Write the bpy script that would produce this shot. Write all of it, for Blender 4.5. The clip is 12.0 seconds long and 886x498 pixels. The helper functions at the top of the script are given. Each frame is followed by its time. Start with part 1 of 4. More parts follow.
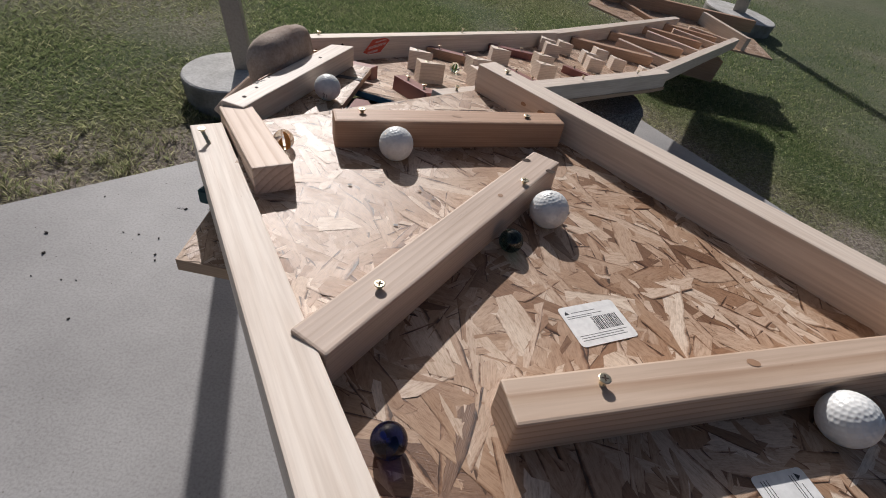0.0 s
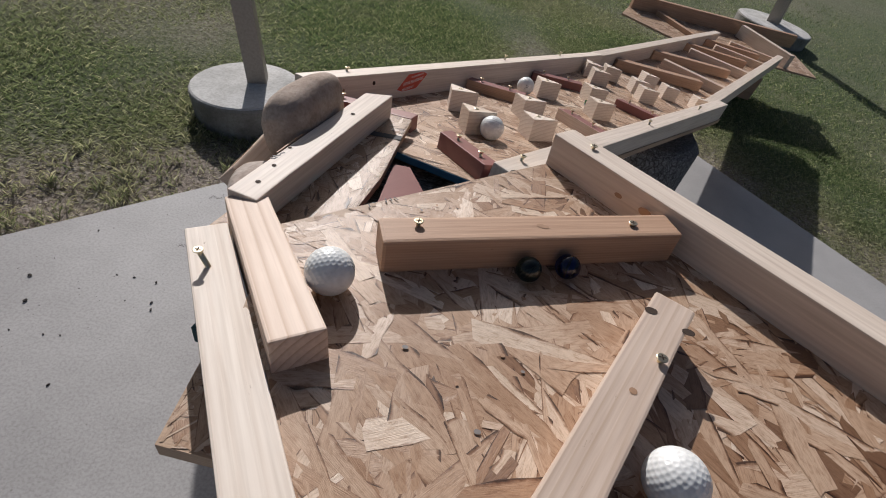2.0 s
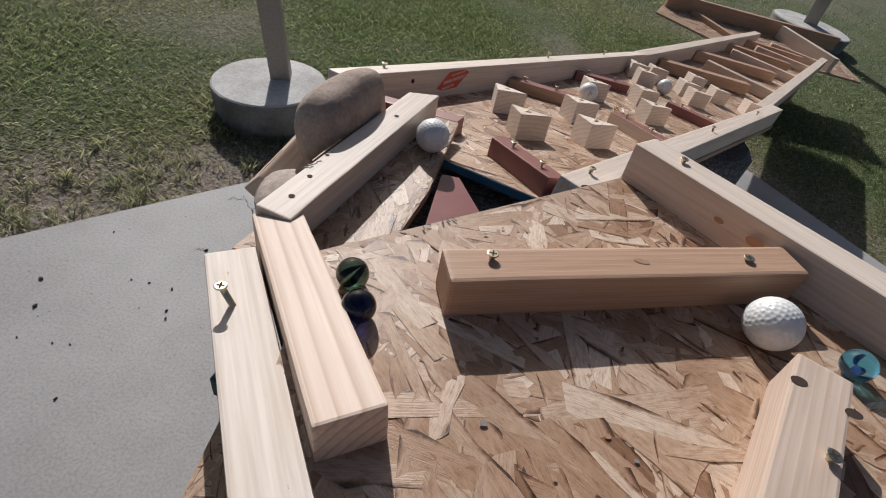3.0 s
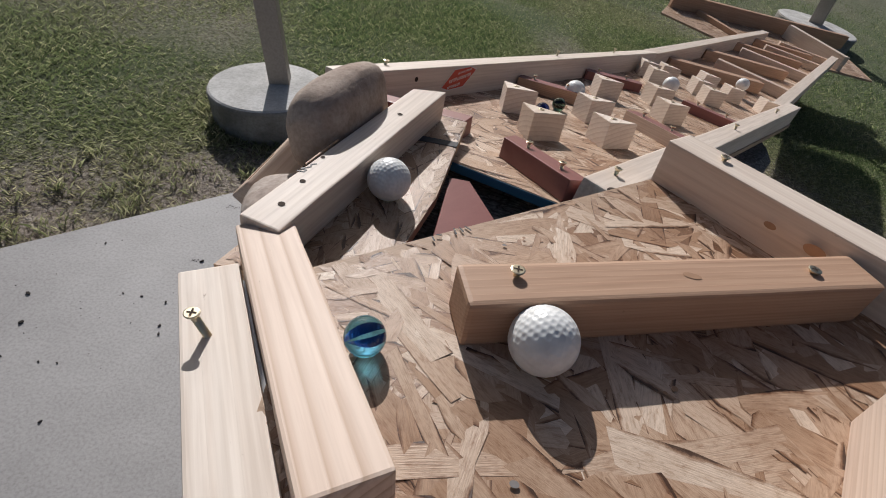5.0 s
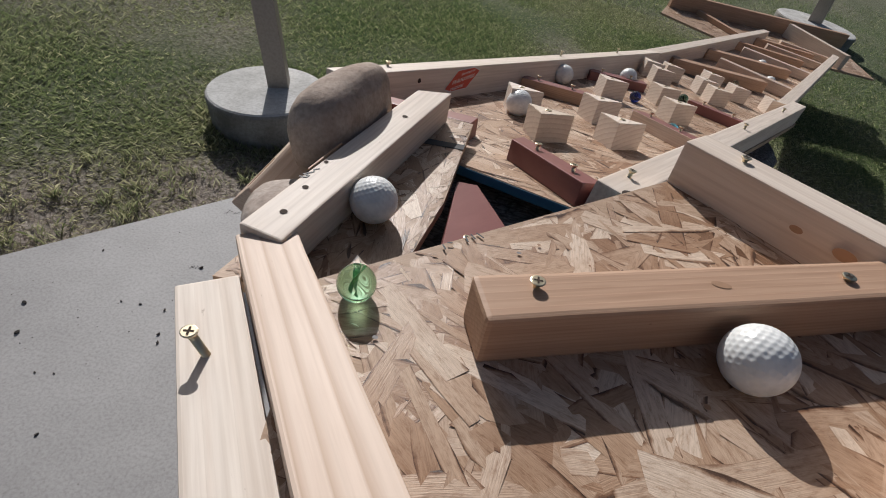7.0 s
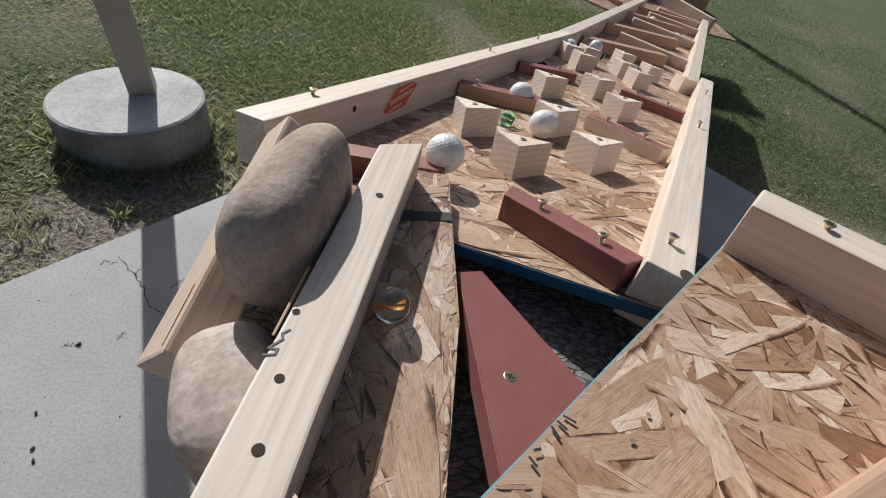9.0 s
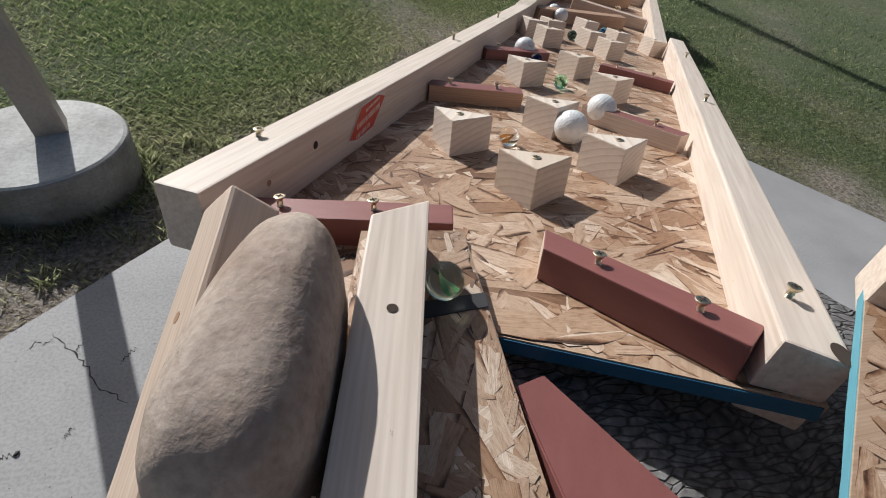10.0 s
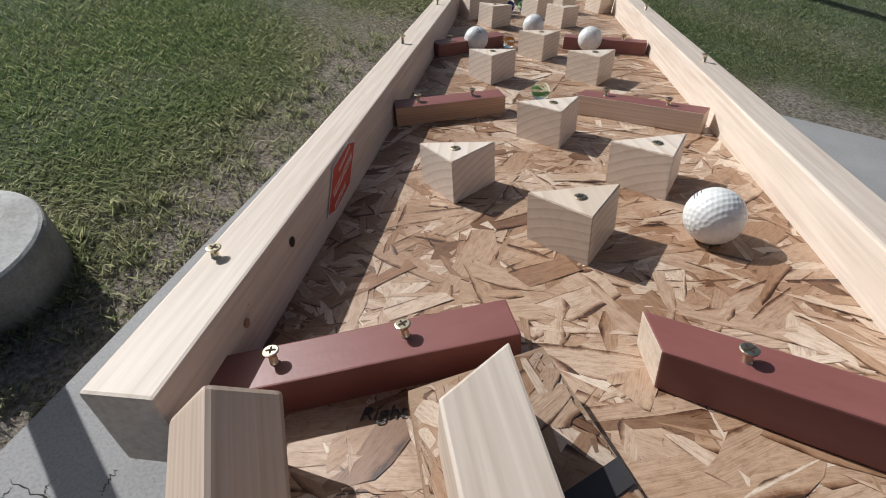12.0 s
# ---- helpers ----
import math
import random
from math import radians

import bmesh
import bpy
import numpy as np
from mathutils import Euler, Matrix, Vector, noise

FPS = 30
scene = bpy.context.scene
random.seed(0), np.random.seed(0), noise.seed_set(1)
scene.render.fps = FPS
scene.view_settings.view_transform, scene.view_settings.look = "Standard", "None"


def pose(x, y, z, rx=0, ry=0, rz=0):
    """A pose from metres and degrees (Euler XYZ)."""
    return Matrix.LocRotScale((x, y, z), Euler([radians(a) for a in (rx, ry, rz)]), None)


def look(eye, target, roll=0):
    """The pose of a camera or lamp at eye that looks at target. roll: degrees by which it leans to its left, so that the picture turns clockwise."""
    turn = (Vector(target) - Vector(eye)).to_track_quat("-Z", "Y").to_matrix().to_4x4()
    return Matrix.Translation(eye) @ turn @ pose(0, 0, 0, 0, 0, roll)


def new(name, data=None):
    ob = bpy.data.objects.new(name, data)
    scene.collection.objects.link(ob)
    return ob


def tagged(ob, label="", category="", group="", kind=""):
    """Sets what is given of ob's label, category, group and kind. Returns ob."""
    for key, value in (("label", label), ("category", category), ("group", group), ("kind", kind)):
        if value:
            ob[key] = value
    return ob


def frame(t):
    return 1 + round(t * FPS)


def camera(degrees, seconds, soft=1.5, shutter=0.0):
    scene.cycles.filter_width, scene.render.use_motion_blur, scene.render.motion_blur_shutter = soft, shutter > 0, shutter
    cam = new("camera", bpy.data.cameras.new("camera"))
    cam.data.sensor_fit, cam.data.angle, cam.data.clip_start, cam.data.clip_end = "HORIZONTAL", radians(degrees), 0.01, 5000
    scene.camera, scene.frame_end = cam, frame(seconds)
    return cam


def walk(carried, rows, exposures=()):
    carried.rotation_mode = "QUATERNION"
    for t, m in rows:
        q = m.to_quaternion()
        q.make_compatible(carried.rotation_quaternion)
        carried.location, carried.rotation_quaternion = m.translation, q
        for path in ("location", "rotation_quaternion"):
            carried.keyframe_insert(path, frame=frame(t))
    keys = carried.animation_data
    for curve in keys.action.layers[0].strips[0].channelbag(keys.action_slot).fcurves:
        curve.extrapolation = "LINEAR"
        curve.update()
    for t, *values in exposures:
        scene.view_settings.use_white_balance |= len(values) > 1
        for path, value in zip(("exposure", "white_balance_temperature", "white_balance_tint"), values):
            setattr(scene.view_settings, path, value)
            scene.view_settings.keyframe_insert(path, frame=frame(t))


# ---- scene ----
cam = camera(84.0, 12.0, soft=1.0)
PATH = [
    (0, (0.226, 0.124, 1.118), (0.342, 1.617, -0.212), 16.7),
    (0.5, (0.190, 0.186, 1.113), (0.338, 1.683, -0.219), 17.6),
    (1, (0.141, 0.249, 1.110), (0.338, 1.744, -0.211), 18.8),
    (1.5, (0.136, 0.295, 1.098), (0.320, 1.786, -0.228), 19.0),
    (2, (0.127, 0.344, 1.102), (0.225, 1.823, -0.248), 18.2),
    (2.5, (0.091, 0.383, 1.082), (0.134, 1.852, -0.278), 17.8),
    (3, (0.076, 0.422, 1.051), (0.122, 1.890, -0.315), 18.2),
    (3.5, (0.067, 0.457, 1.026), (0.115, 1.923, -0.327), 18.1),
    (5.5, (0.070, 0.468, 1.011), (0.094, 1.948, -0.331), 16.7),
    (6, (0.073, 0.468, 1.006), (0.101, 1.954, -0.329), 16.4),
    (6.5, (0.071, 0.475, 1.004), (0.098, 1.957, -0.335), 16.4),
    (7, (0.059, 0.484, 1.002), (0.085, 1.968, -0.341), 16.5),
    (9, (-0.042, 0.660, 0.974), (0.397, 2.094, -0.358), 20.0),
    (9.5, (-0.058, 0.729, 0.948), (0.470, 2.134, -0.382), 17.1),
    (10, (-0.060, 0.808, 0.934), (0.521, 2.170, -0.415), 15.7),
    (10.5, (-0.064, 0.854, 0.927), (0.533, 2.168, -0.456), 13.4),
    (11, (-0.072, 0.914, 0.908), (0.584, 2.202, -0.475), 10.9),
    (11.5, (-0.077, 0.943, 0.906), (0.622, 2.213, -0.472), 8.5),
    (12, (-0.068, 0.955, 0.912), (0.642, 2.218, -0.467), 7.2),
]
walk(cam, [(t, look(eye, target, roll)) for t, eye, target, roll in PATH], [(0, -0.2, 6280, 10), (3.5, -0.14, 6200, 9), (7, -0.19, 6190, 8), (9, 0.06, 6080, 6), (12, -0.07, 6020, 5)])

# ---- light ----
SUN_AZ, SUN_EL = -25.0, 30.0
world = bpy.data.worlds.new("world")
scene.world = world
world.use_nodes = True
wn = world.node_tree
sky = wn.nodes.new("ShaderNodeTexSky")
sky.sky_type = "NISHITA"
sky.sun_disc = False
sky.sun_elevation = radians(SUN_EL)
sky.air_density, sky.dust_density, sky.ozone_density = 0.85, 3.0, 0.8
sky.sun_rotation = radians(SUN_AZ)
wn.links.new(sky.outputs[0], wn.nodes["Background"].inputs[0])
wn.nodes["Background"].inputs[1].default_value = 0.052
sun_way = Vector((math.sin(radians(SUN_AZ)) * math.cos(radians(SUN_EL)), math.cos(radians(SUN_AZ)) * math.cos(radians(SUN_EL)), math.sin(radians(SUN_EL))))
sun = new("sun", bpy.data.lights.new("sun", "SUN"))
sun.data.energy, sun.data.angle, sun.data.color = 4.45, radians(0.53), (1.0, 0.945, 0.905)
sun.matrix_world = look(sun_way * 20, (0, 0, 0))
scene.view_settings.exposure = 0.0


# ---- materials ----
def material(name):
    m = bpy.data.materials.new(name)
    m.use_nodes = True
    return m, m.node_tree, m.node_tree.nodes["Principled BSDF"]


def node(tree, kind, **values):
    n = tree.nodes.new("ShaderNode" + kind)
    for key, value in values.items():
        n.inputs[key.replace("_", " ")].default_value = value
    return n


def ramp(tree, source, stops):
    r = tree.nodes.new("ShaderNodeValToRGB")
    while len(r.color_ramp.elements) < len(stops):
        r.color_ramp.elements.new(0.5)
    for e, (at, colour) in zip(r.color_ramp.elements, stops):
        e.position, e.color = at, (*colour, 1)
    tree.links.new(source, r.inputs[0])
    return r.outputs[0]


def mixed(tree, way, factor, a, b):
    m = tree.nodes.new("ShaderNodeMix")
    m.data_type, m.blend_type = "RGBA", way
    for socket, value in ((m.inputs[0], factor), (m.inputs[6], a), (m.inputs[7], b)):
        if isinstance(value, bpy.types.NodeSocket):
            tree.links.new(value, socket)
        elif isinstance(value, (int, float)):
            socket.default_value = value
        else:
            socket.default_value = (*value, 1)
    return m.outputs[2]


def bump(tree, shader, height, strength, distance):
    b = node(tree, "Bump", Strength=strength, Distance=distance)
    tree.links.new(height, b.inputs["Height"])
    tree.links.new(b.outputs[0], shader.inputs["Normal"])


def shifted(tree, stretch):
    """Object coordinates, stretched and pushed by a random amount for each object."""
    at = tree.nodes.new("ShaderNodeTexCoord")
    info = tree.nodes.new("ShaderNodeObjectInfo")
    m = tree.nodes.new("ShaderNodeMapping")
    m.inputs["Scale"].default_value = stretch
    tree.links.new(at.outputs["Object"], m.inputs["Vector"])
    add = tree.nodes.new("ShaderNodeVectorMath")
    add.operation = "MULTIPLY_ADD"
    tree.links.new(info.outputs["Random"], add.inputs[0])
    add.inputs[1].default_value = (7.3, 11.1, 3.7)
    tree.links.new(m.outputs[0], add.inputs[2])
    return add.outputs[0], info.outputs["Random"]


def wood(name, light, dark, rough=0.55, rings=70.0, worn=0.25, speck=0.45, band=0.35):
    m, t, s = material(name)
    at = t.nodes.new("ShaderNodeTexCoord")
    info = t.nodes.new("ShaderNodeObjectInfo")
    # growth rings round a heart that lies outside the piece
    move = t.nodes.new("ShaderNodeMapping")
    t.links.new(at.outputs["Object"], move.inputs["Vector"])
    heart = t.nodes.new("ShaderNodeVectorMath")
    heart.operation = "MULTIPLY_ADD"
    t.links.new(info.outputs["Random"], heart.inputs[0])
    heart.inputs[1].default_value = (9.0, 0.07, 0.05)
    heart.inputs[2].default_value = (0.0, 0.015, 0.045)
    t.links.new(heart.outputs[0], move.inputs["Location"])
    squash = t.nodes.new("ShaderNodeMapping")
    squash.inputs["Scale"].default_value = (0.09, 1, 1)
    t.links.new(move.outputs[0], squash.inputs["Vector"])
    wave = t.nodes.new("ShaderNodeTexWave")
    wave.wave_type, wave.rings_direction, wave.wave_profile = "RINGS", "X", "SAW"
    wave.inputs["Scale"].default_value = rings
    wave.inputs["Distortion"].default_value = 2.2
    wave.inputs["Detail"].default_value = 2.0
    wave.inputs["Detail Scale"].default_value = 0.35
    t.links.new(squash.outputs[0], wave.inputs["Vector"])
    grain, rnd = shifted(t, (9, 260, 260))
    fine = node(t, "TexNoise", Scale=1.0, Detail=3.0)
    t.links.new(grain, fine.inputs["Vector"])
    broad_at, _ = shifted(t, (3, 14, 14))
    broad = node(t, "TexNoise", Scale=1.0, Detail=4.0, Roughness=0.6)
    t.links.new(broad_at, broad.inputs["Vector"])
    half = tuple((1 - band) * a + band * d for a, d in zip(light, dark))
    c = ramp(t, wave.outputs["Fac"], [(0.0, light), (0.55, tuple(0.95 * a for a in light)), (0.9, half), (1.0, tuple(0.98 * a for a in light))])
    c = mixed(t, "MULTIPLY", speck, c, ramp(t, fine.outputs["Fac"], [(0.3, (0.66, 0.6, 0.55)), (0.6, (1, 1, 1))]))
    streak_at, _ = shifted(t, (5, 70, 70))
    streak = node(t, "TexNoise", Scale=1.0, Detail=5.0, Roughness=0.7)
    t.links.new(streak_at, streak.inputs["Vector"])
    c = mixed(t, "MULTIPLY", 0.22, c, ramp(t, streak.outputs["Fac"], [(0.36, (0.74, 0.65, 0.59)), (0.5, (1, 1, 1))]))
    pock_at, _ = shifted(t, (30, 90, 90))
    pock = node(t, "TexNoise", Scale=1.0, Detail=6.0, Roughness=0.75)
    t.links.new(pock_at, pock.inputs["Vector"])
    c = mixed(t, "MULTIPLY", 0.7, c, ramp(t, pock.outputs["Fac"], [(0.27, (0.4, 0.3, 0.24)), (0.33, (1, 1, 1))]))
    c = mixed(t, "MULTIPLY", worn, c, ramp(t, broad.outputs["Fac"], [(0.3, (0.66, 0.58, 0.52)), (0.55, (1, 1, 1))]))
    tone = ramp(t, rnd, [(0.0, (0.88, 0.85, 0.8)), (1.0, (1.0, 1.0, 1.0))])
    c = mixed(t, "MULTIPLY", 1.0, c, tone)
    t.links.new(c, s.inputs["Base Color"])
    s.inputs["Roughness"].default_value = rough
    s.inputs["Specular IOR Level"].default_value = 0.35
    bump(t, s, mixed(t, "MIX", 0.5, wave.outputs["Color"], fine.outputs["Color"]), 0.4, 0.0008)
    return m


def painted(name, colour, rough=0.45, chip=(0.35, 0.25, 0.18)):
    m, t, s = material(name)
    at, rnd = shifted(t, (18, 60, 60))
    n = node(t, "TexNoise", Scale=1.0, Detail=6.0, Roughness=0.65)
    t.links.new(at, n.inputs["Vector"])
    small, _ = shifted(t, (300, 300, 300))
    n2 = node(t, "TexNoise", Scale=1.0, Detail=2.0)
    t.links.new(small, n2.inputs["Vector"])
    c = mixed(t, "MIX", ramp(t, n.outputs["Fac"], [(0.35, (0, 0, 0)), (0.75, (0.25, 0.25, 0.25))]), colour, tuple(min(1, 1.7 * a + 0.03) for a in colour))
    c = mixed(t, "MIX", ramp(t, n.outputs["Fac"], [(0.73, (0, 0, 0)), (0.76, (0.7, 0.7, 0.7))]), c, chip)
    t.links.new(c, s.inputs["Base Color"])
    s.inputs["Roughness"].default_value = rough
    bump(t, s, n2.outputs["Fac"], 0.15, 0.0005)
    return m


def mineral(name, colours, scale, fine, rough=0.85, strength=0.5, distance=0.002, specks=None):
    m, t, s = material(name)
    at = t.nodes.new("ShaderNodeTexCoord")
    big = node(t, "TexNoise", Scale=scale, Detail=7.0, Roughness=0.62)
    small = node(t, "TexNoise", Scale=fine, Detail=4.0, Roughness=0.6)
    for n in (big, small):
        t.links.new(at.outputs["Object"], n.inputs["Vector"])
    c = ramp(t, big.outputs["Fac"], [(0.3, colours[0]), (0.5, colours[1]), (0.72, colours[2])])
    c = mixed(t, "MULTIPLY", 0.6, c, ramp(t, small.outputs["Fac"], [(0.3, (0.62, 0.61, 0.59)), (0.58, (1, 1, 1))]))
    if specks:
        v = node(t, "TexVoronoi", Scale=specks)
        t.links.new(at.outputs["Object"], v.inputs["Vector"])
        c = mixed(t, "MIX", ramp(t, v.outputs["Distance"], [(0.035, (0.6, 0.6, 0.6)), (0.06, (0, 0, 0))]), c, (0.15, 0.13, 0.115))
    t.links.new(c, s.inputs["Base Color"])
    s.inputs["Roughness"].default_value = rough
    s.inputs["Specular IOR Level"].default_value = 0.25
    bump(t, s, mixed(t, "MIX", 0.5, big.outputs["Color"], small.outputs["Color"]), strength, distance)
    return m


def flakes_material():
    """Strands of the pressed board: one tone for each strand, with its own grain."""
    m, t, s = material("strand_wood")
    geo = t.nodes.new("ShaderNodeNewGeometry")
    at = t.nodes.new("ShaderNodeUVMap")
    at.uv_map = "UVMap"
    stretch = t.nodes.new("ShaderNodeMapping")
    stretch.inputs["Scale"].default_value = (2.0, 70, 1)
    t.links.new(at.outputs[0], stretch.inputs["Vector"])
    n = node(t, "TexNoise", Scale=1.0, Detail=4.0, Roughness=0.6)
    t.links.new(stretch.outputs[0], n.inputs["Vector"])
    c = ramp(t, geo.outputs["Random Per Island"], [(0.0, (0.19, 0.1, 0.055)), (0.06, (0.35, 0.205, 0.12)), (0.2, (0.44, 0.28, 0.175)), (0.5, (0.52, 0.36, 0.247)), (0.8, (0.6, 0.445, 0.327)), (1.0, (0.78, 0.645, 0.515))])
    c = mixed(t, "MULTIPLY", 0.42, c, ramp(t, n.outputs["Fac"], [(0.32, (0.5, 0.41, 0.35)), (0.5, (0.96, 0.96, 0.96)), (0.75, (1.12, 1.12, 1.12))]))
    wide = node(t, "TexNoise", Scale=9.0, Detail=4.0, Roughness=0.6)
    spread_at = t.nodes.new("ShaderNodeTexCoord")
    t.links.new(spread_at.outputs["Object"], wide.inputs["Vector"])
    c = mixed(t, "MULTIPLY", 0.7, c, ramp(t, wide.outputs["Fac"], [(0.32, (0.66, 0.54, 0.44)), (0.56, (1, 1, 1))]))
    fibre_at = t.nodes.new("ShaderNodeMapping")
    fibre_at.inputs["Scale"].default_value = (5, 16, 1)
    t.links.new(at.outputs[0], fibre_at.inputs["Vector"])
    fibre = node(t, "TexNoise", Scale=1.0, Detail=7.0, Roughness=0.75)
    t.links.new(fibre_at.outputs[0], fibre.inputs["Vector"])
    c = mixed(t, "MULTIPLY", 0.75, c, ramp(t, fibre.outputs["Fac"], [(0.34, (0.55, 0.43, 0.34)), (0.5, (0.95, 0.95, 0.95)), (0.7, (1.15, 1.17, 1.2))]))
    # strand borders are painted darker: shade in the gaps and fine cracks between strands
    rim = t.nodes.new("ShaderNodeUVMap")
    rim.uv_map = "rim"
    split = t.nodes.new("ShaderNodeSeparateXYZ")
    t.links.new(rim.outputs[0], split.inputs[0])
    least = None
    for k in (0, 1):
        fold = node(t, "Math")
        fold.operation = "PINGPONG"
        t.links.new(split.outputs[k], fold.inputs[0])
        fold.inputs[1].default_value = 0.5
        if k == 0:
            longer = node(t, "Math")
            longer.operation = "MULTIPLY"
            t.links.new(fold.outputs[0], longer.inputs[0])
            longer.inputs[1].default_value = 4.0
            least = longer.outputs[0]
        else:
            low = node(t, "Math")
            low.operation = "MINIMUM"
            t.links.new(least, low.inputs[0])
            t.links.new(fold.outputs[0], low.inputs[1])
            least = low.outputs[0]
    # noise breaks up this dark border: wide in some stretches, absent in others
    broken = node(t, "TexNoise", Scale=38.0, Detail=5.0, Roughness=0.7)
    t.links.new(spread_at.outputs["Object"], broken.inputs["Vector"])
    rough_rim = node(t, "Math")
    rough_rim.operation = "MULTIPLY_ADD"
    t.links.new(broken.outputs["Fac"], rough_rim.inputs[0])
    rough_rim.inputs[1].default_value = 0.34
    t.links.new(least, rough_rim.inputs[2])
    c = mixed(t, "MULTIPLY", 0.95, c, ramp(t, rough_rim.outputs[0], [(0.175, (0.1, 0.055, 0.035)), (0.215, (0.5, 0.38, 0.3)), (0.27, (1, 1, 1))]))
    # resin blotches and handling dirt
    blot = node(t, "TexNoise", Scale=120.0, Detail=6.0, Roughness=0.75)
    t.links.new(spread_at.outputs["Object"], blot.inputs["Vector"])
    c = mixed(t, "MULTIPLY", 0.8, c, ramp(t, blot.outputs["Fac"], [(0.27, (0.3, 0.2, 0.14)), (0.36, (1, 1, 1))]))
    t.links.new(c, s.inputs["Base Color"])
    s.inputs["Roughness"].default_value = 0.44
    s.inputs["Specular IOR Level"].default_value = 0.5
    bump(t, s, n.outputs["Fac"], 0.4, 0.0008)
    return m


def plain(name, colour, rough=0.5, metal=0.0):
    m, t, s = material(name)
    at, rnd = shifted(t, (120, 120, 120))
    n = node(t, "TexNoise", Scale=1.0, Detail=3.0)
    t.links.new(at, n.inputs["Vector"])
    c = mixed(t, "MULTIPLY", 0.5, colour, ramp(t, n.outputs["Fac"], [(0.3, (0.7, 0.7, 0.7)), (0.6, (1, 1, 1))]))
    t.links.new(c, s.inputs["Base Color"])
    s.inputs["Roughness"].default_value, s.inputs["Metallic"].default_value = rough, metal
    return m


def glass(name, colour):
    m, t, s = material(name)
    s.inputs["Base Color"].default_value = (*colour, 1)
    s.inputs["Transmission Weight"].default_value = 1.0
    s.inputs["Roughness"].default_value = 0.02
    s.inputs["IOR"].default_value = 1.5
    return m


def grass_material():
    m, t, s = material("grass")
    geo = t.nodes.new("ShaderNodeNewGeometry")
    at = t.nodes.new("ShaderNodeTexCoord")
    n = node(t, "TexNoise", Scale=0.9, Detail=5.0, Roughness=0.65)
    t.links.new(at.outputs["Object"], n.inputs["Vector"])
    green = ramp(t, geo.outputs["Random Per Island"], [(0.0, (0.06, 0.09, 0.04)), (0.5, (0.135, 0.19, 0.088)), (0.8, (0.215, 0.25, 0.135)), (1.0, (0.46, 0.43, 0.31))])
    dry = ramp(t, geo.outputs["Random Per Island"], [(0.0, (0.15, 0.145, 0.085)), (0.35, (0.29, 0.255, 0.19)), (1.0, (0.52, 0.47, 0.385))])
    worn = t.nodes.new("ShaderNodeAttribute")
    worn.attribute_name = "dry"
    c = mixed(t, "MIX", worn.outputs["Fac"], green, dry)
    t.links.new(c, s.inputs["Base Color"])
    s.inputs["Roughness"].default_value = 0.45
    leaf = t.nodes.new("ShaderNodeBsdfTranslucent")
    t.links.new(mixed(t, "MULTIPLY", 1.0, c, (1.2, 1.28, 0.95)), leaf.inputs["Color"])
    both = t.nodes.new("ShaderNodeMixShader")
    both.inputs[0].default_value = 0.5
    t.links.new(s.outputs[0], both.inputs[1])
    t.links.new(leaf.outputs[0], both.inputs[2])
    t.links.new(both.outputs[0], t.nodes["Material Output"].inputs["Surface"])
    return m


def lawn_material():
    m, t, s = material("lawn_soil")
    at = t.nodes.new("ShaderNodeTexCoord")
    n = node(t, "TexNoise", Scale=1.1, Detail=8.0, Roughness=0.7)
    f = node(t, "TexNoise", Scale=70.0, Detail=5.0, Roughness=0.7)
    for k in (n, f):
        t.links.new(at.outputs["Object"], k.inputs["Vector"])
    worn = t.nodes.new("ShaderNodeAttribute")
    worn.attribute_name = "dry"
    green = ramp(t, f.outputs["Fac"], [(0.35, (0.045, 0.065, 0.03)), (0.5, (0.105, 0.145, 0.07)), (0.68, (0.2, 0.23, 0.125))])
    soil = ramp(t, f.outputs["Fac"], [(0.35, (0.13, 0.105, 0.085)), (0.5, (0.3, 0.255, 0.215)), (0.65, (0.5, 0.44, 0.38))])
    patch = ramp(t, n.outputs["Fac"], [(0.4, (0, 0, 0)), (0.75, (0.5, 0.5, 0.5))])
    c = mixed(t, "MIX", patch, green, (0.19, 0.2, 0.11))
    c = mixed(t, "MIX", worn.outputs["Fac"], c, soil)
    t.links.new(c, s.inputs["Base Color"])
    s.inputs["Roughness"].default_value = 0.95
    s.inputs["Specular IOR Level"].default_value = 0.1
    bump(t, s, f.outputs["Fac"], 0.9, 0.02)
    return m


PINE = wood("pine", (0.72, 0.585, 0.495), (0.5, 0.35, 0.24), rings=95.0)
FIR = wood("fir", (0.56, 0.365, 0.25), (0.36, 0.2, 0.125), rings=110.0)
PALE = wood("pale_pine", (0.82, 0.715, 0.625), (0.74, 0.63, 0.54), rings=60.0)
PEG = wood("peg_pine", (0.86, 0.75, 0.65), (0.5, 0.36, 0.265), rings=46.0, worn=0.1, speck=0.14, band=0.38)
MAROON = painted("maroon_paint", (0.225, 0.082, 0.072))
# edge blue in two tones: deep for the shaded edge, pale for the sunlit
BLUE = painted("shaded_edge_blue", (0.012, 0.1, 0.19), 0.6)
CYAN = painted("sunlit_edge_blue", (0.11, 0.3, 0.37), 0.7)
TEAL = painted("dark_teal_paint", (0.02, 0.07, 0.08), 0.7)
COARSE = wood("coarse_pine", (0.74, 0.585, 0.475), (0.42, 0.26, 0.16), rings=44.0, speck=0.3, band=0.6)
DRIED = wood("sun_bleached_pine", (0.82, 0.73, 0.645), (0.72, 0.61, 0.52), rings=50.0, rough=0.6)
STRAND = flakes_material()
CORE = wood("board_core", (0.52, 0.37, 0.26), (0.36, 0.23, 0.14), rings=180.0)
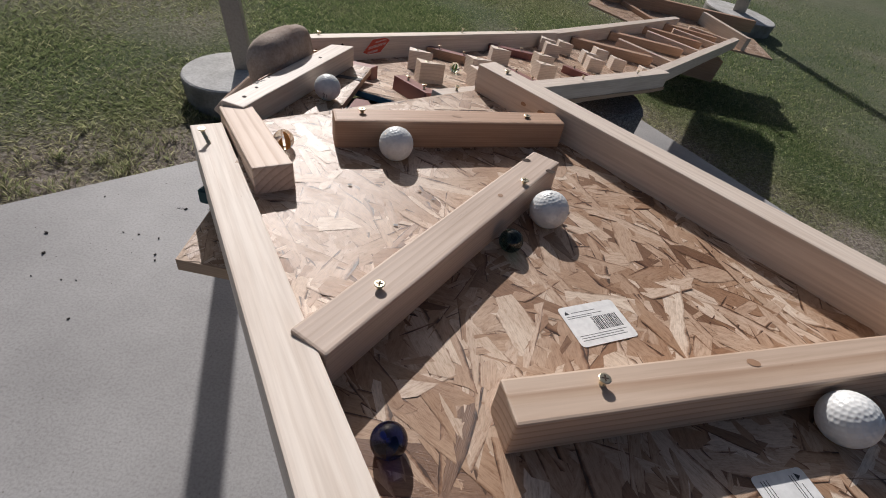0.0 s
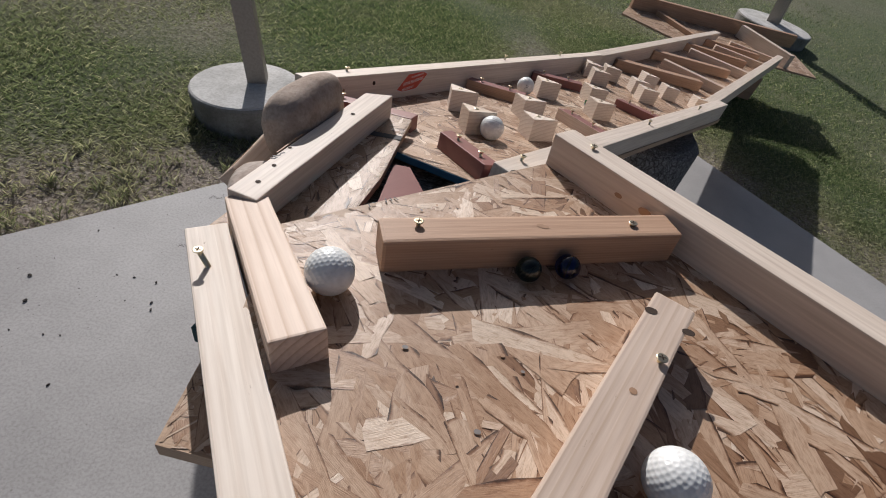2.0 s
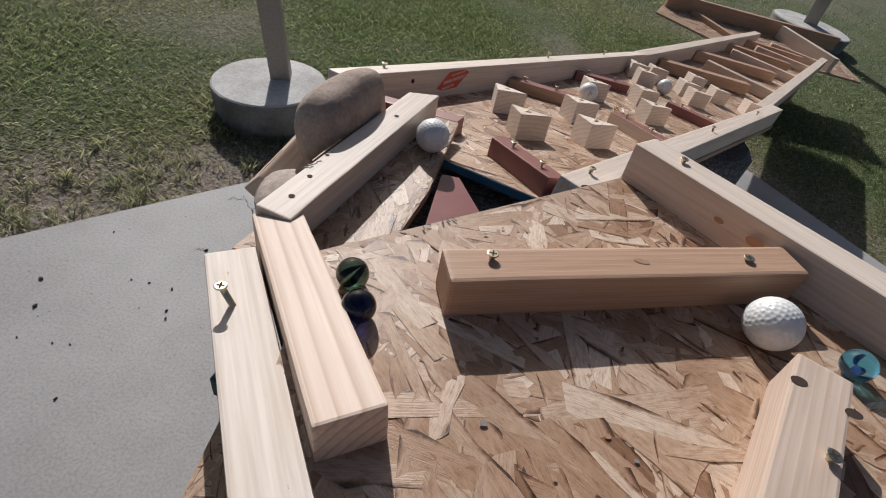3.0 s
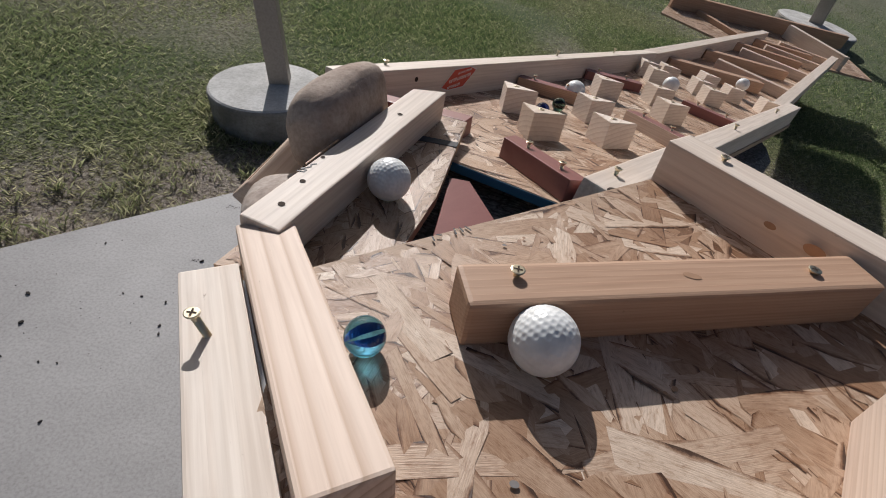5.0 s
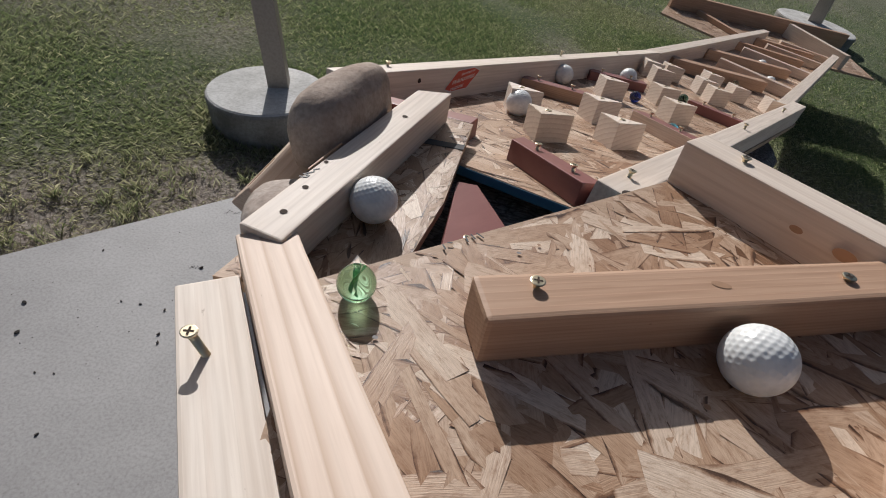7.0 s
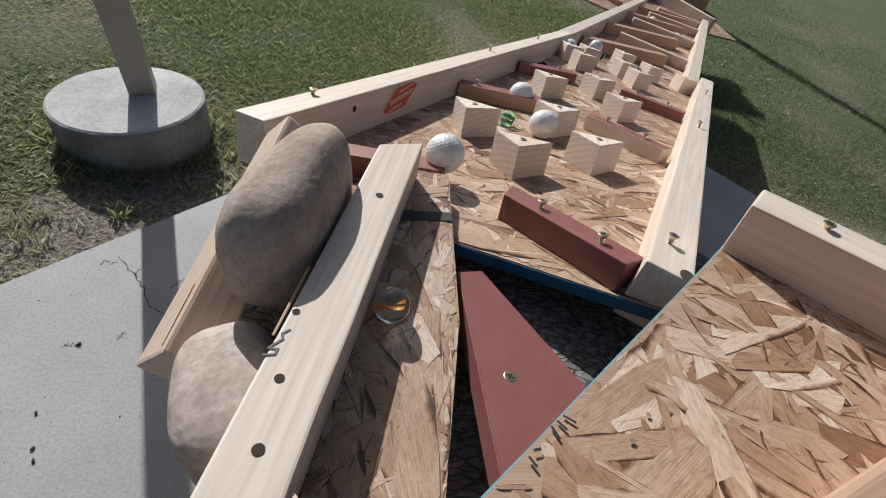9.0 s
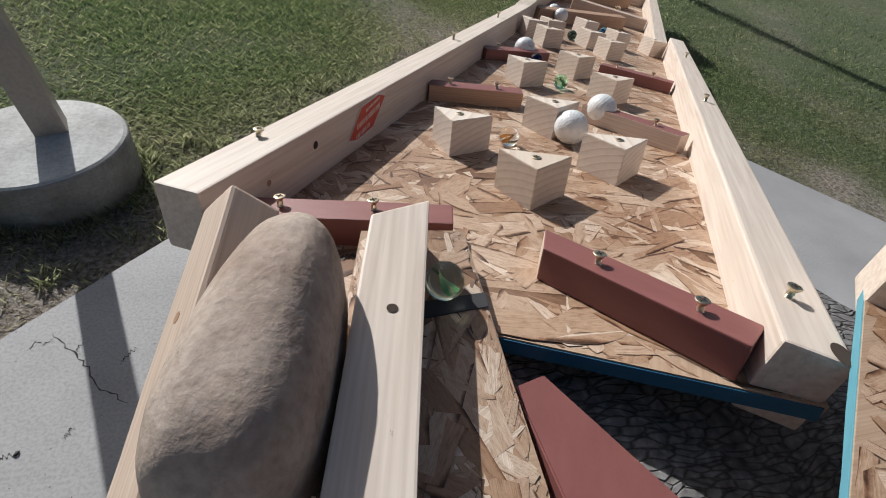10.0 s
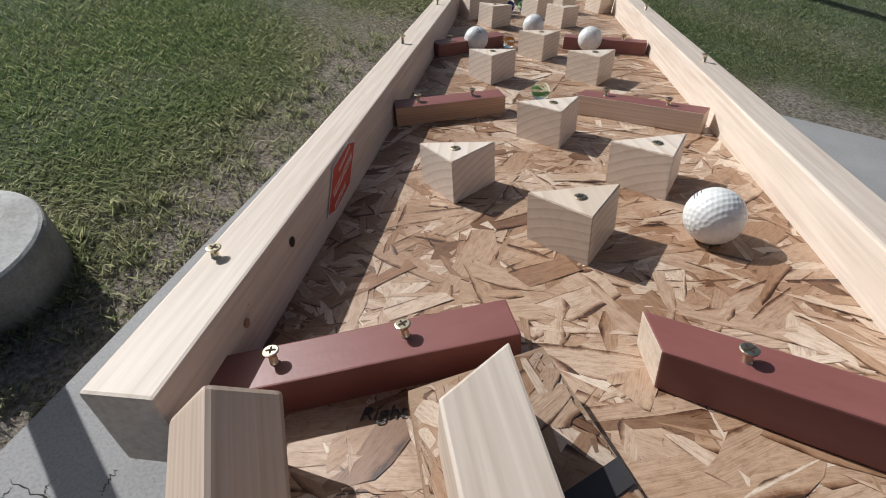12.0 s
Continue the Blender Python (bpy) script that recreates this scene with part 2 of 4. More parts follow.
CONCRETE = mineral("slab_concrete", [(0.35, 0.337, 0.33), (0.43, 0.415, 0.407), (0.51, 0.495, 0.487)], 2.2, 170.0, strength=0.5, distance=0.0016, specks=26.0, rough=0.62)
# footing side is darker and rougher, its top paler and smoother
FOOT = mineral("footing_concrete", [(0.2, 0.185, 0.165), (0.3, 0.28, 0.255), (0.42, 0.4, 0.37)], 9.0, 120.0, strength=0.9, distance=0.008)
FOOT_TOP = mineral("pale_footing_concrete", [(0.42, 0.41, 0.39), (0.55, 0.54, 0.52), (0.68, 0.67, 0.65)], 8.0, 110.0, strength=0.6, distance=0.004)
ROCK = mineral("river_stone", [(0.29, 0.21, 0.165), (0.42, 0.33, 0.27), (0.54, 0.45, 0.385)], 22.0, 240.0, strength=0.9, distance=0.002, specks=70.0)
ROCK_PALE = mineral("pale_stone", [(0.3, 0.235, 0.2), (0.44, 0.37, 0.325), (0.58, 0.52, 0.47)], 24.0, 200.0, strength=0.8, distance=0.002, specks=85.0)


def stump_material():
    """Grey weathered end grain, checked with cracks."""
    m, t, s = material("weathered_stump")
    at = t.nodes.new("ShaderNodeTexCoord")
    bend = node(t, "TexNoise", Scale=9.0, Detail=3.0)
    t.links.new(at.outputs["Object"], bend.inputs["Vector"])
    pushed = t.nodes.new("ShaderNodeVectorMath")
    pushed.operation = "MULTIPLY_ADD"
    t.links.new(bend.outputs["Color"], pushed.inputs[0])
    pushed.inputs[1].default_value = (0.05, 0.05, 0.0)
    t.links.new(at.outputs["Object"], pushed.inputs[2])
    long = t.nodes.new("ShaderNodeMapping")
    long.inputs["Scale"].default_value = (60, 190, 30)
    t.links.new(pushed.outputs[0], long.inputs["Vector"])
    v = node(t, "TexVoronoi", Scale=1.0)
    v.feature = "DISTANCE_TO_EDGE"
    t.links.new(long.outputs[0], v.inputs["Vector"])
    f = node(t, "TexNoise", Scale=160.0, Detail=4.0)
    t.links.new(pushed.outputs[0], f.inputs["Vector"])
    c = ramp(t, f.outputs["Fac"], [(0.3, (0.15, 0.14, 0.136)), (0.55, (0.26, 0.247, 0.238)), (0.75, (0.4, 0.385, 0.373))])
    c = mixed(t, "MULTIPLY", 1.0, c, ramp(t, v.outputs["Distance"], [(0.0, (0.45, 0.43, 0.41)), (0.15, (1, 1, 1))]))
    t.links.new(c, s.inputs["Base Color"])
    s.inputs["Roughness"].default_value = 0.9
    s.inputs["Specular IOR Level"].default_value = 0.2
    bump(t, s, ramp(t, v.outputs["Distance"], [(0.0, (0, 0, 0)), (0.12, (1, 1, 1))]), 0.6, 0.0025)
    return m


STUMP = stump_material()
POST = plain("taupe_post_paint", (0.42, 0.36, 0.3), 0.5)
STEEL = plain("zinc_screw", (0.72, 0.63, 0.45), 0.32, 1.0)
KNOT = plain("wood_knot", (0.4, 0.235, 0.14), 0.6)
HOLE = plain("screw_hole", (0.05, 0.03, 0.02), 0.9)
BALL = plain("golf_ball_cover", (0.86, 0.86, 0.84), 0.3)
PAPER = plain("label_paper", (0.82, 0.81, 0.79), 0.6)
INK = plain("black_ink", (0.03, 0.03, 0.035), 0.6)
RED = plain("red_sticker", (0.62, 0.075, 0.04), 0.45)
WHITE = plain("white_print", (0.8, 0.74, 0.7), 0.5)
BAND_DARK = plain("ramp_band_dark", (0.045, 0.042, 0.045), 0.7)
GRASS = grass_material()
LAWN = lawn_material()


# ---- mesh helpers ----
def mesh_of(name, bm, mat):
    me = bpy.data.meshes.new(name)
    bm.to_mesh(me)
    bm.free()
    for k in (mat if isinstance(mat, (list, tuple)) else [mat]):
        me.materials.append(k)
    return me


def thing(name, bm, mat, m, label="", category="", group="", kind=""):
    ob = new(name, mesh_of(name, bm, mat))
    ob.matrix_world = m
    return tagged(ob, label, category, group, kind)


def part(name, bm, mat, parent, label="", m=None):
    ob = new(name, mesh_of(name, bm, mat))
    ob.parent = parent
    if m is not None:
        ob.matrix_basis = m
    if label:
        ob["label"] = label
    return ob


def basis(origin, u, v, n):
    m = Matrix.Identity(4)
    for i, c in enumerate((u, v, n, origin)):
        for j in range(3):
            m[j][i] = c[j]
    return m


def tilted(origin, along, side_drop=0.0):
    """A frame on a sloping board: x along, y to its left, z off the surface."""
    u = Vector(along).normalized()
    v = Vector((0, 0, 1)).cross(u).normalized()
    v = (v + Vector((0, 0, side_drop))).normalized()
    n = u.cross(v).normalized()
    v = n.cross(u)
    return basis(Vector(origin), u, v, n)


MA = basis(Vector((0.3028, 0.5987, 0.7862)), Vector((0.9964, 0.004, 0.0847)), Vector((0.0, 0.9989, -0.047)), Vector((-0.0848, 0.0469, 0.9953)))
MB = basis(Vector((0.2413, 1.2266, 0.6455)), Vector((0.5513, 0.8211, -0.1479)), Vector((-0.8328, 0.5521, -0.0398)), Vector((0.049, 0.1451, 0.9882)))
MC = tilted((0.76, 2.08, 0.48), (1.05, 1.71, -0.17))
MS = basis(Vector((-0.013, 0.963, 0.699)), Vector((0.9983, 0.0115, 0.0576)), Vector((0, 0.9806, -0.1961)), Vector((-0.0587, 0.1958, 0.9789)))
MR = basis(Vector((-0.0131, 0.9632, 0.7)), Vector((0.9983, 0.0115, 0.0576)), Vector((-0.0089, 0.9989, -0.0458)), Vector((-0.0581, 0.0452, 0.9973)))


def beam_mesh(length, width, height, bevel=0.0022, bow=0.0, seed=0, cuts=6):
    """A sawn stick along x from 0, centred on y, standing on z = 0, with softened, slightly uneven edges."""
    rnd = random.Random(seed)
    bm = bmesh.new()
    rows = []
    for i in range(cuts + 1):
        x = length * i / cuts
        rise = bow * 4 * (i / cuts) * (1 - i / cuts)
        j = [rnd.uniform(-0.0004, 0.0004) for _ in range(4)]
        rows.append([bm.verts.new((x, -width / 2 + j[0], rise)), bm.verts.new((x, width / 2 + j[1], rise)), bm.verts.new((x, width / 2 + j[2], height + rise)), bm.verts.new((x, -width / 2 + j[3], height + rise))])
    for a, b in zip(rows, rows[1:]):
        for k in range(4):
            bm.faces.new((a[k], a[(k + 1) % 4], b[(k + 1) % 4], b[k]))
    bm.faces.new(rows[0][::-1])
    bm.faces.new(rows[-1])
    bmesh.ops.recalc_face_normals(bm, faces=bm.faces)
    long_edges = [e for e in bm.edges if len(e.link_faces) == 2 and e.calc_face_angle(0) > 0.6]
    bmesh.ops.bevel(bm, geom=long_edges, offset=bevel, segments=2, affect="EDGES", profile=0.6)
    for f in bm.faces:
        f.smooth = False
    return bm


def between(m, p, q, base=0.0, end_base=None):
    """The pose of a stick from p to q, both on the board with frame m; base: its foot's height at either end."""
    a = m @ Vector((p[0], p[1], base))
    b = m @ Vector((q[0], q[1], base if end_base is None else end_base))
    x = (b - a).normalized()
    z = m.to_3x3() @ Vector((0, 0, 1))
    y = z.cross(x).normalized()
    return basis(a, x, y, x.cross(y)), (b - a).length


def beam(name, m, p, q, width, height, mat, label, category="bar", base=0.0, end_base=None, group="", bevel=0.0022, bow=0.0, turn=0.0):
    at, length = between(m, p, q, base, end_base)
    if turn:
        at = at @ pose(0, 0, height / 2, turn) @ pose(0, 0, -height / 2)
    return thing(name, beam_mesh(length, width, height, bevel, bow, seed=len(bpy.data.objects)), mat, at, label, category, group)


def prism(outline, low, high, bevel=0.0):
    bm = bmesh.new()
    a = [bm.verts.new((x, y, low)) for x, y in outline]
    b = [bm.verts.new((x, y, high)) for x, y in outline]
    bm.faces.new(a[::-1])
    bm.faces.new(b)
    for i in range(len(a)):
        j = (i + 1) % len(a)
        bm.faces.new((a[i], a[j], b[j], b[i]))
    bmesh.ops.recalc_face_normals(bm, faces=bm.faces)
    if bevel:
        bmesh.ops.bevel(bm, geom=list(bm.edges), offset=bevel, segments=2, affect="EDGES")
    return bm


def inside(x, y, outline):
    hit = False
    for (ax, ay), (bx, by) in zip(outline, outline[1:] + outline[:1]):
        if (ay > y) != (by > y) and x < (bx - ax) * (y - ay) / (by - ay) + ax:
            hit = not hit
    return hit


def lift(u, v):
    """How far the second board is twisted off its plane."""
    return 0.006 - 0.13 * (v + 0.02) * min(1.5, max(0.0, (0.95 - u) / 0.9))


def twisted_prism(corners, thick, across=10, along=96):
    bm = bmesh.new()
    (a, b, c, d) = [Vector(k) for k in corners]
    def at(i, j, z):
        p = a.lerp(b, i / along).lerp(d.lerp(c, i / along), j / across)
        return bm.verts.new((p.x, p.y, lift(p.x, p.y) + z))
    top = [[at(i, j, 0.0) for j in range(across + 1)] for i in range(along + 1)]
    low = [[at(i, j, -thick) for j in range(across + 1)] for i in range(along + 1)]
    for i in range(along):
        for j in range(across):
            bm.faces.new((top[i][j], top[i + 1][j], top[i + 1][j + 1], top[i][j + 1]))
            bm.faces.new((low[i][j], low[i][j + 1], low[i + 1][j + 1], low[i + 1][j]))
    for i in range(along):
        bm.faces.new((low[i][0], low[i + 1][0], top[i + 1][0], top[i][0]))
        bm.faces.new((top[i][across], top[i + 1][across], low[i + 1][across], low[i][across]))
    for j in range(across):
        bm.faces.new((top[0][j], top[0][j + 1], low[0][j + 1], low[0][j]))
        bm.faces.new((low[along][j], low[along][j + 1], top[along][j + 1], top[along][j]))
    bmesh.ops.recalc_face_normals(bm, faces=bm.faces)
    return bm


def strands(outline, count, seed, main=0.0, spread=0.8, longest=0.15, rise=None):
    """Thin wood strands pressed over one another on a board's face."""
    rnd = random.Random(seed)
    xs, ys = [p[0] for p in outline], [p[1] for p in outline]
    verts, faces, uvs, rims = [], [], [], []
    made = 0
    while made < count:
        x, y = rnd.uniform(min(xs), max(xs)), rnd.uniform(min(ys), max(ys))
        if not inside(x, y, outline):
            continue
        late = made / count
        length = rnd.uniform(0.03 + 0.03 * late, longest) * (1 if rnd.random() < 0.75 + 0.15 * late else 0.4)
        wide = rnd.uniform(0.004, 0.012) if rnd.random() < 0.5 - 0.15 * late else rnd.uniform(0.014, 0.04)
        turn = main + rnd.gauss(0, spread)
        ca, sa = math.cos(turn), math.sin(turn)
        low = 0.0001 + 0.0007 * made / count
        e = min(0.02, 0.3 * length)
        near, far = wide / 2, -wide / 2
        tip = [(-length / 2 + rnd.uniform(0, e), far * rnd.uniform(0.4, 1)), (-length / 2 + rnd.uniform(0, 0.5 * e), wide * rnd.uniform(-0.25, 0.2)), (-length / 2 + rnd.uniform(0, e), near * rnd.uniform(0.5, 1))]
        tip += [(k * length + rnd.uniform(-0.06, 0.06) * length, near * rnd.uniform(0.78, 1.1)) for k in (-0.22, 0.0, 0.22)]
        tip += [(length / 2 - rnd.uniform(0, e), near * rnd.uniform(0.5, 1)), (length / 2 - rnd.uniform(0, 0.5 * e), wide * rnd.uniform(-0.2, 0.25)), (length / 2 - rnd.uniform(0, e), far * rnd.uniform(0.4, 1))]
        tip += [(k * length + rnd.uniform(-0.06, 0.06) * length, far * rnd.uniform(0.78, 1.1)) for k in (0.22, 0.0, -0.22)]
        slope, lean = rnd.gauss(0, 0.004), rnd.gauss(0, 0.02)
        corner = []
        here = rise(x, y) if rise else 0.0
        gx, gy = ((rise(x + 0.01, y) - here) / 0.01, (rise(x, y + 0.01) - here) / 0.01) if rise else (0.0, 0.0)
        for a, b in tip:
            px, py = x + a * ca - b * sa, y + a * sa + b * ca
            corner.append((px, py, max(0.00005, low + slope * a + lean * b) + here + gx * (px - x) + gy * (py - y)))
        if not all(inside(k[0], k[1], outline) for k in corner):
            for k in (0.75, 0.5, 0.3, 0.15):
                cut = [(x + (c[0] - x) * k, y + (c[1] - y) * k, here + low + (c[2] - here - low) * k) for c in corner]
                if all(inside(c[0], c[1], outline) for c in cut):
                    break
            else:
                continue
            corner = cut
        base = len(verts)
        verts += corner
        faces.append(tuple(base + k for k in range(len(tip) - 1, -1, -1)))
        off = rnd.random() * 9
        uvs += [(off + a * 20, off + b * 20) for a, b in tip[::-1]]
        rims += [(a / length + 0.5, b / wide + 0.5) for a, b in tip[::-1]]
        made += 1
    me = bpy.data.meshes.new("strands")
    me.from_pydata(verts, [], faces)
    me.uv_layers.new(name="UVMap").data.foreach_set("uv", [k for p in uvs for k in p])
    me.uv_layers.new(name="rim").data.foreach_set("uv", [k for p in rims for k in p])
    me.materials.append(STRAND)
    me.update()
    return me


def strand_board(name, m, outline, count, seed, label, thick=0.0115, main=0.0, edge=None, category="board", rise=None, paint=None):
    ob = thing(name, twisted_prism(outline, thick) if rise else prism(outline, -thick, 0.0), CORE, m, label, category)
    s = new("strand_layer", strands(outline, count, seed, main, rise=rise))
    s.parent = ob
    tagged(s, kind="stuff")
    for i, (a, b) in enumerate(edge or []):
        d = (Vector(b) - Vector(a))
        za, zb = (rise(*a), rise(*b)) if rise else (0.0, 0.0)
        x = Vector((d.x, d.y, zb - za)).normalized()
        y = Vector((-d.y, d.x, 0)).normalized()
        part("edge_paint", beam_mesh(math.hypot(d.length, zb - za), 0.0014, thick - 0.001, 0.0002, seed=i, cuts=10), paint or BLUE, ob, "blue painted edge", basis(Vector((a[0], a[1], za - thick - 0.0002)), x, y, x.cross(y)))
    return ob


# ---- ground ----
EDGE_A, CORNER, EDGE_B = Vector((-2.92, -1.15)), Vector((0.949, 3.292)), Vector((5.0, -0.881))


def slab_side(x, y):
    """How far a place lies outside the concrete slab."""
    d1, d2 = (CORNER - EDGE_A).normalized(), (EDGE_B - CORNER).normalized()
    p = Vector((x, y))
    a = -((p - EDGE_A).x * d1.y - (p - EDGE_A).y * d1.x)
    b = -((p - CORNER).x * d2.y - (p - CORNER).y * d2.x)
    return max(a, b)


slab_outline = [(-2.92, -1.15), (0.949, 3.292), (5.0, -0.881), (3.2, -3.5), (-0.9, -3.2)]
slab = thing("concrete_slab", prism(slab_outline, -0.12, 0.0), CONCRETE, Matrix.Identity(4), "smooth grey concrete patio slab with small pits", "pavement", kind="structure")


def lawn():
    """One sheet that reaches the horizon, finer near the slab."""
    ticks = sorted({round(s * v, 3) for v in [0.08 * k for k in range(46)] + [3.8, 4, 4.5, 5, 6, 7, 8, 10, 13, 17, 24, 40, 80, 200, 600, 1500] for s in (-1, 1)})
    verts, faces, dry = [], [], []
    for y in ticks:
        for x in ticks:
            px, py = x + 0.5, y + 2.5
            rise = 0.02 * noise.noise(Vector((px * 1.3, py * 1.3, 0))) if abs(px) < 30 and abs(py) < 30 else 0.0
            verts.append((px, py, -0.03 + rise))
            dry.append(bare(px, py))
    n = len(ticks)
    for j in range(n - 1):
        for i in range(n - 1):
            faces.append((j * n + i, j * n + i + 1, (j + 1) * n + i + 1, (j + 1) * n + i))
    me = bpy.data.meshes.new("lawn")
    me.from_pydata(verts, [], faces)
    me.attributes.new("dry", "FLOAT", "POINT").data.foreach_set("value", dry)
    me.materials.append(LAWN)
    me.update()
    ob = new("ground", me)
    return tagged(ob, "green lawn with dry worn patches beside the slab", "lawn", kind="structure")


def bare(x, y):
    """Share of dry, thin grass: high along the slab's edge and round the footing."""
    d = slab_side(x, y) + 0.12 * noise.noise(Vector((x * 2.3, y * 2.3, 1)))
    k = 1.15 / (1 + math.exp(min(60.0, max(-60.0, (d - 0.3) / 0.12))))
    r = math.hypot(x + 0.66, y - 2.06)
    k = max(k, math.exp(-max(r - 0.26, 0) / 0.12) * 0.6)
    k *= 0.45 + 0.55 * min(1.0, max(0.0, 0.75 + 1.3 * noise.noise(Vector((x * 4.1, y * 4.1, 4)))))
    k += 0.55 * max(0, noise.noise(Vector((x * 0.9, y * 0.9, 9)))) + 0.3 * max(0, noise.noise(Vector((x * 3.1, y * 3.1, 6)))) + 0.1
    return max(0.0, min(1.0, k))


def grass():
    """Fine mown blades over the near lawn, thinner where it is dry and farther off."""
    rnd = np.random.default_rng(4)
    step = 0.06
    nx, ny = int(22 / step), int(16 / step)
    dryness = np.array([[bare(-9 + step * i, -1 + step * j) for i in range(nx)] for j in range(ny)])
    d1, d2 = (CORNER - EDGE_A).normalized(), (EDGE_B - CORNER).normalized()

    def outside(x, y):
        return np.maximum((y - EDGE_A.y) * d1.x - (x - EDGE_A.x) * d1.y, (y - CORNER.y) * d2.x - (x - CORNER.x) * d2.y)

    blades = []
    for count, start, reach, size, west, east, south, north in ((190000, 0.0, 0.75, 0.75, -3.2, 3.6, -0.6, 4.2), (230000, 0.35, 1.7, 0.9, -4.0, 4.5, -0.4, 5.2), (170000, 1.1, 3.4, 1.4, -5.0, 6.5, -0.4, 7.4), (110000, 2.6, 8.0, 2.8, -8.5, 12.0, -0.5, 14.0)):
        x, y = rnd.uniform(west, east, count * 6), rnd.uniform(south, north, count * 6)
        d = outside(x, y)
        b = dryness[np.clip(((y + 1) / step).astype(int), 0, ny - 1), np.clip(((x + 9) / step).astype(int), 0, nx - 1)]
        keep = (d > start * rnd.uniform(0.4, 1.0, len(x))) & (d < reach * rnd.uniform(0.6, 1.0, len(x))) & ((x + 0.672) ** 2 + (y - 2.055) ** 2 > 0.043) & ((x - 3.05) ** 2 + (y - 6.15) ** 2 > 0.15) & (rnd.random(len(x)) > 0.8 * b - 0.08)
        x, y, b = x[keep][:count], y[keep][:count], b[keep][:count]
        n = len(x)
        tall = rnd.uniform(0.01, 0.026, n) * (1 - 0.4 * b) * (0.85 + 0.2 * size)
        blades.append((x, y, b, tall, rnd.uniform(0.0003, 0.0006, n) * size, rnd.uniform(0.2, 1.2, n) * tall * (1 + 1.2 * b)))
    # tufts along the slab's edge and round the footing
    s = rnd.uniform(0.1, 0.98, 520)
    off = rnd.uniform(0.004, 0.36, 520)
    cx, cy = EDGE_A.x + (CORNER.x - EDGE_A.x) * s - 0.75 * off, EDGE_A.y + (CORNER.y - EDGE_A.y) * s + 0.66 * off
    ring = rnd.uniform(0, 6.283, 60)
    cx, cy = np.append(cx, -0.672 + 0.222 * np.cos(ring)), np.append(cy, 2.055 + 0.222 * np.sin(ring))
    each = rnd.integers(8, 30, len(cx))
    x = np.repeat(cx, each) + rnd.normal(0, 0.016, each.sum())
    y = np.repeat(cy, each) + rnd.normal(0, 0.016, each.sum())
    keep = (outside(x, y) > 0.0) & ((x + 0.672) ** 2 + (y - 2.055) ** 2 > 0.043)
    x, y = x[keep], y[keep]
    tall = rnd.uniform(0.016, 0.042, len(x))
    blades.append((x, y, 0.25 + 0.75 * rnd.random(len(x)), tall, rnd.uniform(0.0003, 0.0006, len(x)), rnd.uniform(0.2, 0.8, len(x)) * tall))
    x, y, b, tall, wide, lean = (np.concatenate(k) for k in zip(*blades))
    n = len(x)
    turn, way = rnd.uniform(0, 6.283, n), rnd.uniform(0, 6.283, n)
    c, q, lx, ly = np.cos(turn) * wide, np.sin(turn) * wide, np.cos(way) * lean, np.sin(way) * lean
    z = np.full(n, -0.035)
    verts = np.stack([np.stack([x - c, y - q, z], 1), np.stack([x + c, y + q, z], 1), np.stack([x + c * 0.7 + lx * 0.4, y + q * 0.7 + ly * 0.4, z + tall * 0.65], 1), np.stack([x + lx, y + ly, z + tall], 1)], 1).reshape(-1, 3)
    first = 4 * np.arange(n)
    corners = np.stack([first, first + 1, first + 2, first, first + 2, first + 3], 1).reshape(-1)
    me = bpy.data.meshes.new("grass")
    me.vertices.add(4 * n)
    me.vertices.foreach_set("co", verts.reshape(-1))
    me.loops.add(6 * n)
    me.loops.foreach_set("vertex_index", corners)
    me.polygons.add(2 * n)
    me.polygons.foreach_set("loop_start", 3 * np.arange(2 * n))
    me.update(calc_edges=True)
    me.attributes.new("dry", "FLOAT", "POINT").data.foreach_set("value", np.repeat(b, 4))
    me.materials.append(GRASS)
    return tagged(new("grass", me), "short lawn grass, green with dry straw-coloured blades", "grass", kind="stuff")


lawn()
grass()


def lathe(profile, steps=40, wobble=0.0, seed=0):
    rnd = random.Random(seed)
    bm = bmesh.new()
    rings = []
    for r, z in profile:
        rings.append([bm.verts.new((r * (1 + wobble * rnd.uniform(-1, 1)) * math.cos(2 * math.pi * i / steps), r * (1 + wobble * rnd.uniform(-1, 1)) * math.sin(2 * math.pi * i / steps), z + wobble * 0.3 * r * rnd.uniform(-1, 1))) for i in range(steps)])
    for a, b in zip(rings, rings[1:]):
        for i in range(steps):
            bm.faces.new((a[i], a[(i + 1) % steps], b[(i + 1) % steps], b[i]))
    bm.faces.new(rings[0][::-1])
    bm.faces.new(rings[-1])
    bmesh.ops.recalc_face_normals(bm, faces=bm.faces)
    for f in bm.faces:
        f.smooth = abs(f.normal.z) < 0.5
    return bm


